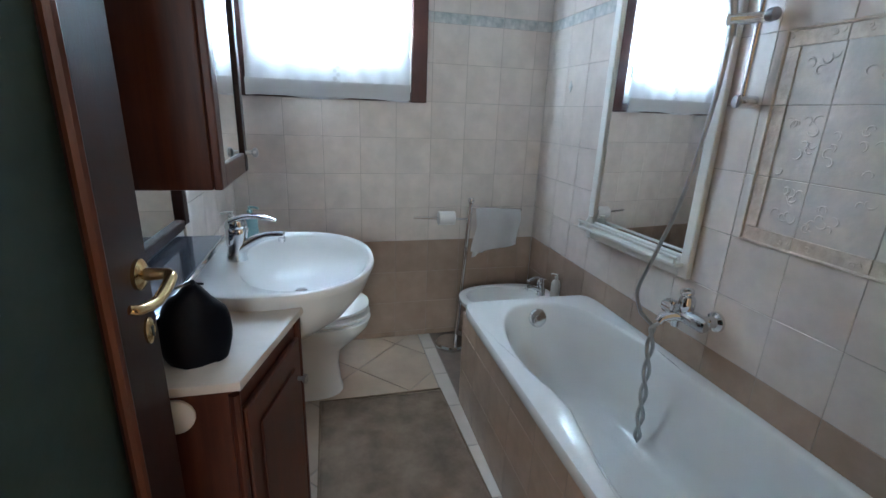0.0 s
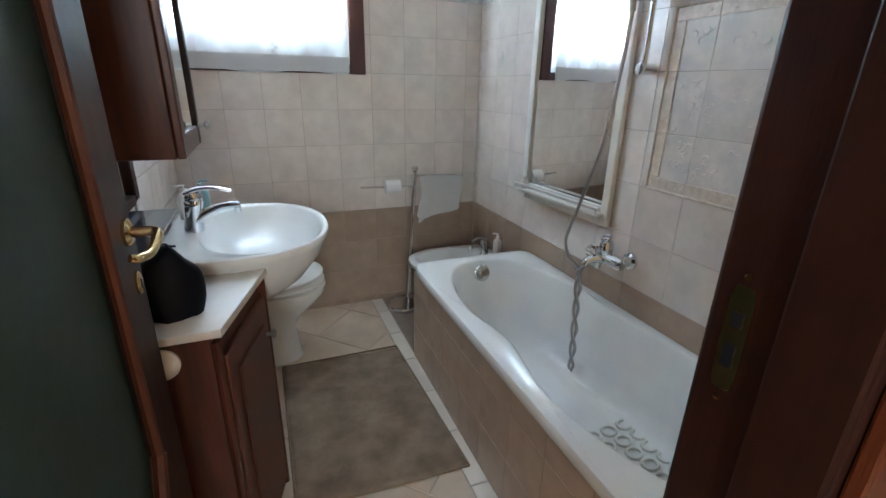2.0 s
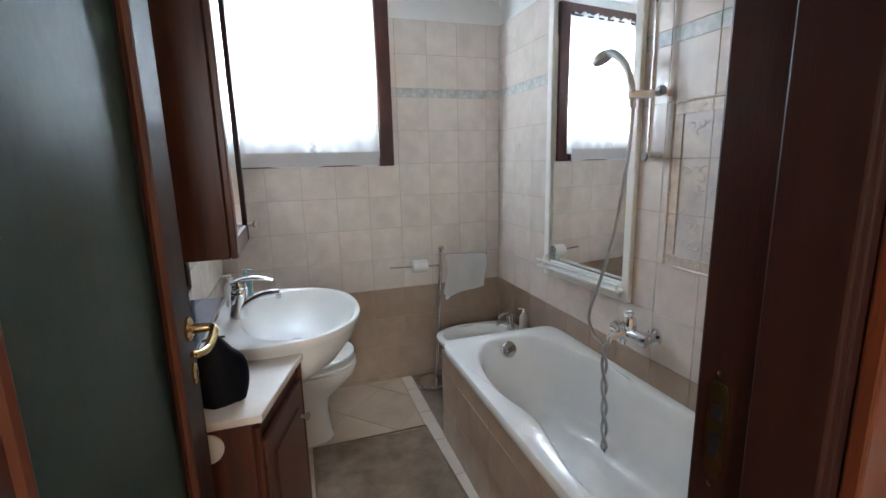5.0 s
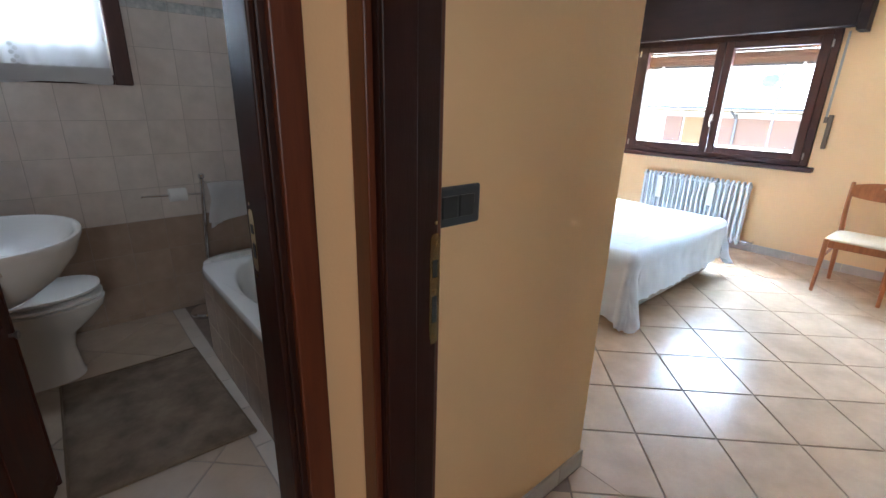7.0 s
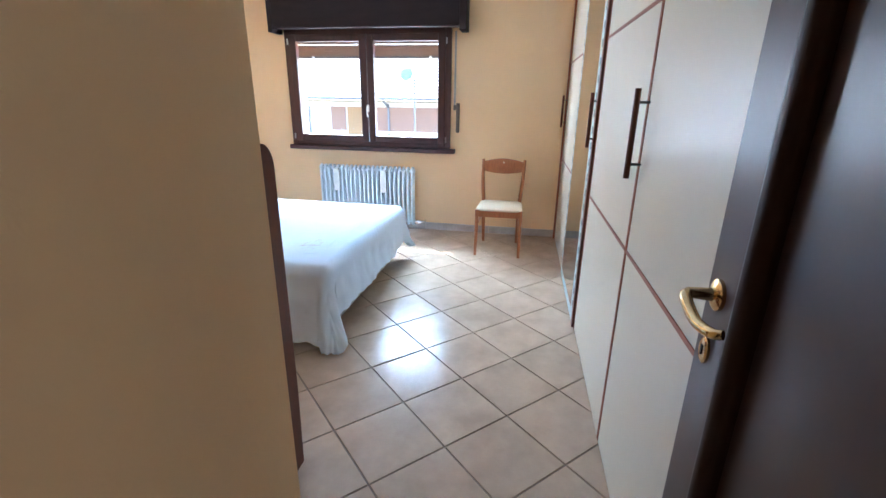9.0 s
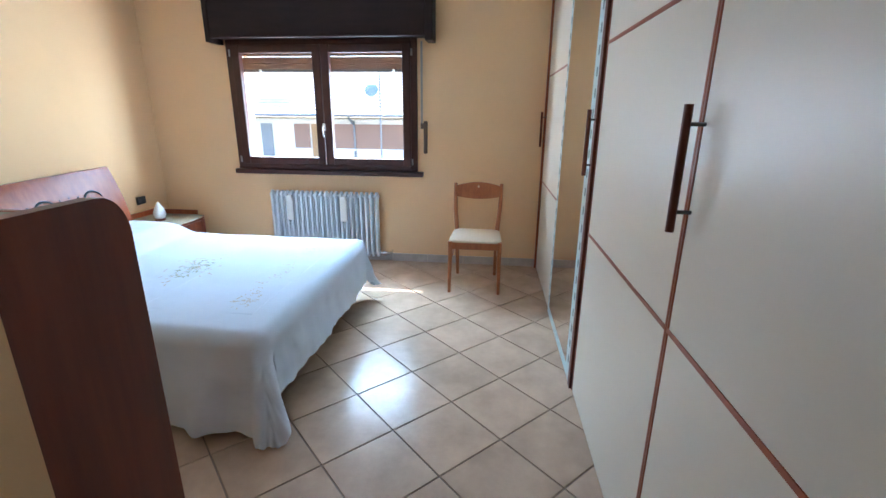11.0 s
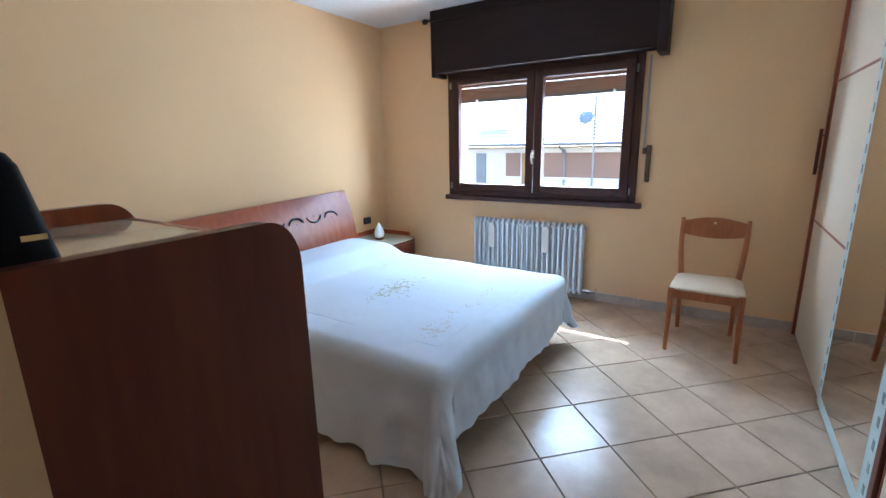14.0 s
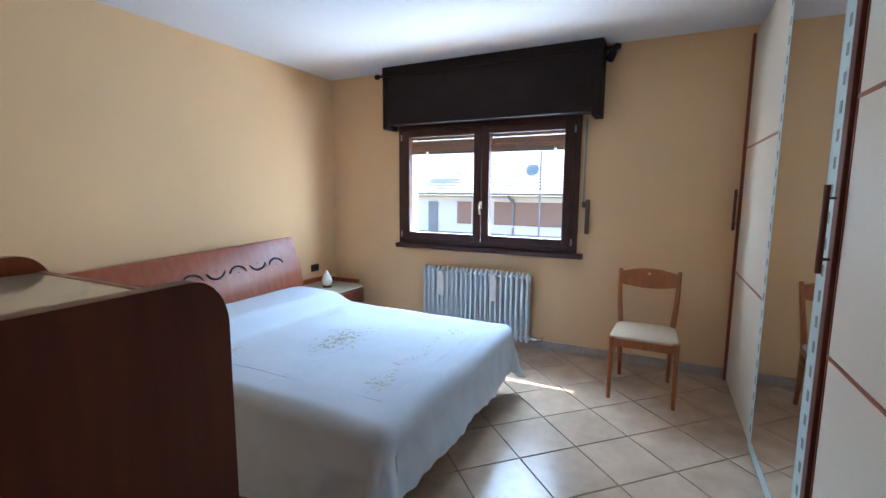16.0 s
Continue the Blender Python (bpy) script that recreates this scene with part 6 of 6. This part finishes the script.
for j in range(25):
    v = j / 24
    row = []
    for i in range(21):
        u = i / 20
        x = 0.915 + 0.255 * u + 0.012 * math.sin(v * 5) - 0.03 * v * (1 - u)
        a = (v - 0.12) / 0.88
        z = 0.912 - (max(0, a) ** 1.0) * (0.265 - 0.05 * u * u) - 0.012 * u if v > 0.12 else 0.912 - 0.10 * (0.12 - v) / 0.12 - 0.012 * u
        y = 3.038 - 0.016 - 0.012 * math.sin(u * 9) * v - 0.012 * v if v > 0.12 else 3.038 + 0.012
        row.append(bm.verts.new((x, y, z)))
    g.append(row)
for j in range(24):
    for i in range(20):
        bm.faces.new((g[j][i], g[j][i + 1], g[j + 1][i + 1], g[j + 1][i]))
bmesh.ops.solidify(bm, geom=bm.faces[:], thickness=0.018)
part("cloth", bm, "towel", tw, "", 60)
bm = bmesh.new()
g = []
for j in range(13):
    v = j / 12
    row = []
    for i in range(9):
        u = i / 8
        row.append(bm.verts.new((0.895 + 0.07 * u + 0.012 * math.sin(v * 4), 3.045 - 0.020 - 0.012 * math.sin(u * 7) * v, 0.905 - 0.30 * v + 0.03 * u * v)))
    g.append(row)
for j in range(12):
    for i in range(8):
        bm.faces.new((g[j][i], g[j][i + 1], g[j + 1][i + 1], g[j + 1][i]))
bmesh.ops.solidify(bm, geom=bm.faces[:], thickness=0.006)
part("fold", bm, "towel", tw, "", 60)

rug = thing("bath_rug", "taupe pile bath rug with worn patches on the tiled floor", "rug", 0, 0, 0)
bm = bmesh.new()
g = []
nx, ny = 60, 80
for j in range(ny + 1):
    row = []
    for i in range(nx + 1):
        u, v = i / nx, j / ny
        x = -0.018 + 0.626 * u + 0.035 * u * (1 - v) + 0.004 * math.sin(v * 9)
        y = 1.675 - 0.02 * u + 0.925 * v + 0.004 * math.sin(u * 8)
        e = min(u, 1 - u, v, 1 - v)
        row.append(bm.verts.new((x, y, 0.004 + 0.010 * min(1, e / 0.02) ** 0.5 + 0.0016 * noise.noise(Vector((x * 22, y * 22, 0))))))
    g.append(row)
for j in range(ny):
    for i in range(nx):
        bm.faces.new((g[j][i], g[j][i + 1], g[j + 1][i + 1], g[j + 1][i]))
part("mat", bm, "rug", rug, "", 180)
ed = [(-0.018, 1.675), (0.643, 1.655), (0.608, 2.60), (-0.018, 2.60), (-0.018, 1.675)]
for p, q in zip(ed, ed[1:]):
    part("binding", tube([(p[0], p[1], 0.006), (q[0], q[1], 0.005)], 0.005, 8), "rug_edge", rug, "stitched edge binding")

# small relief diamonds on some wall tiles
for (yy, zz) in ((2.936, 1.60),):
    part("inset", lathe([(0.030, 0), (0.026, 0.003), (0.008, 0.004)], 4, 0.7, 1.1, Matrix.Translation((BE - 0.011, yy, zz)) @ Matrix.Rotation(radians(-90), 4, "Y") @ Matrix.Rotation(radians(90), 4, "Z")), "band_tile", wall_bath_east, "small grey diamond motif")

# ---- outside the bedroom window ----
structure("ground", box(-60, 140, -140, 140, -3.6, -3.4), "ground", "grey courtyard ground below the windows", "ground")


def house():
    h = thing("house", "cream rendered house with brown shutters and a pale tiled roof", "house", 21.0, 6.0, -3.4)
    part("wall", box(0, 7, -15, 16, 0, 4.65, 0.02), "facade", h, "cream rendered wall")
    # gently pitched roof
    rf = part("roof", prism([(-0.9, 4.75), (-0.9, 4.87), (3.5, 7.0), (8.0, 4.87), (8.0, 4.75), (3.5, 6.85)], -15.6, 16.6, 0, Matrix(((1, 0, 0, 0), (0, 0, 1, 0), (0, 1, 0, 0), (0, 0, 0, 1)))), "roof", h, "pale tiled roof")
    for k in range(16):
        u = k / 15
        part("course", box(-0.9 + 4.4 * u - 0.02, -0.9 + 4.4 * u + 0.04, -15.6, 16.6, 4.87 + 2.13 * u, 4.91 + 2.13 * u), "roof", rf)
    part("gutter", tube([(-0.95, -15.6, 4.80), (-0.95, 16.6, 4.80)], 0.07, 8), "roof_metal", h)
    part("downpipe", tube(smooth_path([(-0.85, 0.28, 4.7), (-0.3, 0.28, 4.45), (-0.12, 0.28, 4.15), (-0.1, 0.28, 0.0)]), 0.05, 8), "roof_metal", h)
    # shuttered openings
    for y0, y1, z0, z1, mt, lb in ((-2.3, 1.2, 3.38, 4.42, "facade_shutter", "lowered brown roller shutter"), (2.35, 3.05, 3.38, 4.42, "facade_shutter", "lowered brown roller shutter"), (1.45, 2.25, 2.2, 4.42, "facade_door", "orange brown balcony door"), (4.1, 4.6, 2.9, 4.42, "roof_metal", "grey shutter"), (-7, -4.5, 3.38, 4.42, "facade_shutter", "lowered brown roller shutter"), (7, 9, 3.38, 4.42, "facade_shutter", "lowered brown roller shutter")):
        w = part("window", box(-0.06, -0.001, y0, y1, z0, z1), mt, h, lb)
        part("sill", box(-0.16, -0.001, y0 - 0.08, y1 + 0.08, z0 - 0.09, z0 - 0.01), "facade", w)
        k = z0 + 0.1
        while k < z1 - 0.05:
            part("slat", box(-0.075, -0.061, y0, y1, k, k + 0.07), mt, w)
            k += 0.12
    part("balcony", box(-1.2, -0.001, -4, 6, 2.0, 2.15), "facade", h, "projecting balcony slab")
    for k in range(24):
        part("baluster", tube([(-1.15, -3.9 + k * 0.43, 2.15), (-1.15, -3.9 + k * 0.43, 3.05)], 0.02, 6), "roof_metal", h)
    part("rail", tube([(-1.15, -4, 3.05), (-1.15, 6, 3.05)], 0.03, 6), "roof_metal", h)
    dm = part("dormer", prism([(0, 0), (1.6, 0), (1.6, 0.45), (0.8, 0.85), (0, 0.45)], 0, 2.0, 0, Matrix(((0, 0, 1, 0.4), (1, 0, 0, 3.2), (0, 1, 0, 5.3), (0, 0, 0, 1)))), "facade", h, "small gabled dormer")
    for a, c in (((3.0, 5.70), (4.0, 6.22)), ((4.0, 6.22), (5.0, 5.70))):
        part("eave", tube([(0.3, a[0], a[1]), (0.3, c[0], c[1])], 0.06, 8), "roof", dm)
    return h


house()
mast = thing("satellite_dish", "blue grey satellite dish on a thin metal mast", "satellite dish", 15.0, 3.60, -3.4)
part("mast", tube([(0, 0, 0), (0, 0, 6.1)], 0.028, 8), "roof_metal", mast)
part("dish", lathe([(0.03, 0.07), (0.11, 0.05), (0.18, 0.014), (0.20, -0.02), (0.19, -0.02), (0.105, 0.036), (0.03, 0.056)], 28, m=Matrix.Translation((-0.08, 0.24, 5.55)) @ Matrix.Rotation(radians(-75), 4, "Y")), "dish", mast, "round blue grey dish", 60)
part("arm", tube([(0, 0, 5.55), (-0.06, 0.22, 5.55)], 0.02, 6), "roof_metal", mast)


# ---- floor and wall tiles ----


def diagonal_floor(parent, x0, x1, y0, y1, material, pitch=0.365, joint=0.007, origin=(3.800 + 0.258, 0.812)):
    half = pitch / math.sqrt(2)
    s = (pitch - joint) / math.sqrt(2)
    whole = slab_mesh("tile", [(-s, 0), (0, -s), (s, 0), (0, s)], -0.006, 0.0, 0.003, material)
    n = int(9 / half)
    for i in range(-n, n):
        for j in range(-n, n):
            cx, cy = origin[0] + (i + j) * half, origin[1] + (i - j) * half
            poly = [(cx - s, cy), (cx, cy - s), (cx + s, cy), (cx, cy + s)]
            c = clip_poly(poly, x0, x1, y0, y1)
            if len(c) < 3 or area(c) < 0.002:
                continue
            if area(c) > 0.999 * area(poly):
                ob = new("tile", whole)
                ob.location = (cx, cy, 0)
            else:
                mx, my = sum(p[0] for p in c) / len(c), sum(p[1] for p in c) / len(c)
                ob = new("tile", slab_mesh("tile", [(p[0] - mx, p[1] - my) for p in c], -0.006, 0.0, 0.003, material))
                ob.location = (mx, my, 0)
            ob.parent = parent


diagonal_floor(floor, DX0 + 0.05, RW + 0.012, RS + 0.5, HY - 0.012, "floor_tile")
diagonal_floor(floor, RW + 0.0125, RE - 0.001, RS + 0.5, RN - 0.012, "floor_tile")
diagonal_floor(floor, HW, DX0 + 0.05, HS, HY + 0.06, "floor_tile")
part("grout", box(BW, 0.69, HY + 0.061, BN, -0.0058, -0.0035), "grout", floor)
diagonal_floor(floor, BW, 0.605, HY + 0.06, BN, "bath_floor", joint=0.005)
yy = HY + 0.065
while yy < BN - 0.12:
    ob = new("tile", slab_mesh("tile", [(-0.037, -0.145), (0.037, -0.145), (0.037, 0.145), (-0.037, 0.145)], -0.006, 0.0, 0.003, "strip_tile"))
    ob.location, ob.parent = (0.647, yy + 0.146, 0), floor
    yy += 0.296


def tile_mesh(w, h, material, t=0.008):
    """An upright tile, its face on y = -t, its lower left corner at the origin."""
    me = slab_mesh("tile", [(0, 0), (w, 0), (w, h), (0, h)], 0, t, 0.0013, material)
    me.transform(Matrix(((1, 0, 0, 0), (0, 0, -1, 0), (0, 1, 0, 0), (0, 0, 0, 1))))
    return me


J = 0.0022
CACHE = {}


def wall_tile(parent, m, u0, u1, z0, z1, material):
    if u1 - u0 < 0.012 or z1 - z0 < 0.012:
        return
    key = (round(u1 - u0, 4), round(z1 - z0, 4), material)
    if key not in CACHE:
        CACHE[key] = tile_mesh(u1 - u0 - J, z1 - z0 - J, material)
    ob = new("tile", CACHE[key])
    ob.matrix_world = m @ Matrix.Translation((u0 + J / 2, 0, z0 + J / 2))
    ob.parent = parent


PZ = 0.2085
Z3 = 0.662                                       # top of the taupe rows
ROWS_Z = [(max(0.0, Z3 + (k - 3) * PZ), Z3 + (k - 2) * PZ, "brown_tile" if k < 3 else "wall_tile") for k in range(-1, 9)]
BAND = Z3 + 6 * PZ
TILE_TOP = BAND + 0.055 + 0.41
ROWS_Z += [(BAND, BAND + 0.055, "band_tile"), (BAND + 0.055, BAND + 0.26, "wall_tile"), (BAND + 0.26, TILE_TOP, "wall_tile")]


def tiled_wall(parent, m, a0, a1, first, hole=None, skip=(), deco=None):
    """Tiles over a wall from a0 to a1 along it; first is a joint's place; hole: a0, a1, z0, z1 left free."""
    for z0, z1, mt in ROWS_Z:
        u = first - P * math.ceil((first - a0) / P)
        while u < a1:
            p0, p1 = max(u, a0), min(u + P, a1)
            u += P
            if p1 <= p0:
                continue
            cells = [(p0, p1, z0, z1)]
            for h in ([hole] if hole else []) + list(skip):
                nxt = []
                for c in cells:
                    if c[1] <= h[0] or c[0] >= h[1] or c[3] <= h[2] or c[2] >= h[3]:
                        nxt.append(c)
                        continue
                    if c[0] < h[0]:
                        nxt.append((c[0], h[0], c[2], c[3]))
                    if c[1] > h[1]:
                        nxt.append((h[1], c[1], c[2], c[3]))
                    q0, q1 = max(c[0], h[0]), min(c[1], h[1])
                    if c[2] < h[2]:
                        nxt.append((q0, q1, c[2], h[2]))
                    if c[3] > h[3]:
                        nxt.append((q0, q1, h[3], c[3]))
                cells = nxt
            for c in cells:
                mu, mz = (c[0] + c[1]) / 2, (c[2] + c[3]) / 2
                inside = deco and deco[0] < mu < deco[1] and deco[2] < mz < deco[3]
                wall_tile(parent, m, *c, "deco_tile" if inside else mt)


gb = box(BW, WX0, BN - 0.0086, BN - 0.001, 0, TILE_TOP)
box(WX1, BE - 0.010, BN - 0.0086, BN - 0.001, 0, TILE_TOP, bm=gb)
box(WX0, WX1, BN - 0.0086, BN - 0.001, 0, WZ0, bm=gb)
part("grout", gb, "grout", wall_bath_north)
part("grout", box(BE - 0.0086, BE - 0.001, BS, BN - 0.010, 0, TILE_TOP), "grout", wall_bath_east)
tiled_wall(wall_bath_north, Matrix.Translation((0, BN - 0.003, 0)), BW, BE - 0.012, 0.865, (WX0 - 0.06, WX1 + 0.025, 1.50, 2.59))
# the east wall: u runs along -y from the north corner
ME = Matrix.Translation((BE - 0.003, 0, 0)) @ Matrix.Rotation(radians(-90), 4, "Z")
PY0, PY1, PZ0, PZ1 = 1.160, 1.708, Z3 + 2 * PZ, Z3 + 5 * PZ
e = 0.050
u0, u1 = -PY1, -PY0
tiled_wall(wall_bath_east, ME, -(BN - 0.012), -BS, -1.537, None, (), (u0, u1, PZ0, PZ1))
# the moulded border of the relief panel, one piece a tile
MB = ME @ Matrix.Translation((0, -0.0045, 0))


def joints(a, c, first):
    """The places between a and c at which tiles meet, with both ends."""
    k = math.ceil((a - first) / P)
    inner = []
    while first + k * P < c:
        if first + k * P > a + 0.01 and first + k * P < c - 0.01:
            inner.append(first + k * P)
        k += 1
    return [a, *inner, c]


us = joints(u0, u1, -1.537)
for p, q in zip(us, us[1:]):
    for z in (PZ0, PZ1 - e):
        wall_tile(wall_bath_east, MB, p, q, z, z + e, "deco_edge")
zs = [PZ0 + e, PZ0 + PZ, PZ0 + 2 * PZ, PZ1 - e]
for p, q in zip(zs, zs[1:]):
    for a in (u0, u1 - e):
        wall_tile(wall_bath_east, MB, a, a + e, p, q, "deco_edge")


def relief(u_a, u_b, z_a, z_b, count, seed, size, thick):
    """Low moulded curls on the tile faces, each a short spiral with a tapering end."""
    rnd = random.Random(seed)
    bm = bmesh.new()
    for _ in range(count):
        cu, cz, a0 = rnd.uniform(u_a + size, u_b - size), rnd.uniform(z_a + size, z_b - size), rnd.random() * 6.283
        turn, k = rnd.choice((-1, 1)), rnd.uniform(0.6, 1.0) * size
        pts = []
        for i in range(11):
            t = i / 10
            a, rr = a0 + turn * 4.2 * t, k * (1 - 0.75 * t)
            pts.append((cu + rr * math.cos(a), -0.0064, cz + rr * math.sin(a)))
        merge(bm, tube(pts, thick, 6, lambda t: 0.35 + 0.9 * math.sin(math.pi * (0.15 + 0.8 * t))))
    bm.transform(ME)
    return bm


for i, (p, q) in enumerate(zip(us, us[1:])):
    for k in range(3):
        za, zb = PZ0 + k * PZ + (e if k == 0 else 0), PZ0 + (k + 1) * PZ - (e if k == 2 else 0)
        ua, q = max(p, u0 + e), min(q, u1 - e)
        if q - ua > 0.09:
            part("relief", relief(ua, q, za, zb, 4 if k == 2 else 11, 31 * i + k, 0.021, 0.0028), "deco_tile", wall_bath_east, "moulded floral relief")
RB = MB @ ME.inverted()
for i, (p, q) in enumerate(zip(us, us[1:])):
    for z in (PZ0, PZ1 - e):
        bm = relief(p, q, z + 0.010, z + e - 0.010, max(2, int((q - p) / 0.035)), 77 + i, 0.011, 0.0024)
        bm.transform(RB)
        part("relief", bm, "deco_edge", wall_bath_east, "moulded border ornament")
for z in (PZ0 + 0.004, PZ1 - 0.004):
    part("rope", tube([(BE - 0.016, PY0, z), (BE - 0.016, PY1, z)], 0.005, 8), "deco_edge", wall_bath_east, "rounded outer moulding")
for y in (PY0 + 0.004, PY1 - 0.004):
    part("rope", tube([(BE - 0.016, y, PZ0), (BE - 0.016, y, PZ1)], 0.005, 8), "deco_edge", wall_bath_east, "rounded outer moulding")
part("grout", box(BW + 0.001, BW + 0.0086, 2.338, BN - 0.013, 0, TILE_TOP), "grout", wall_bath_west)
tiled_wall(wall_bath_west, Matrix.Translation((BW + 0.003, 0, 0)) @ Matrix.Rotation(radians(90), 4, "Z"), 2.338, BN - 0.012, BN - 0.012)
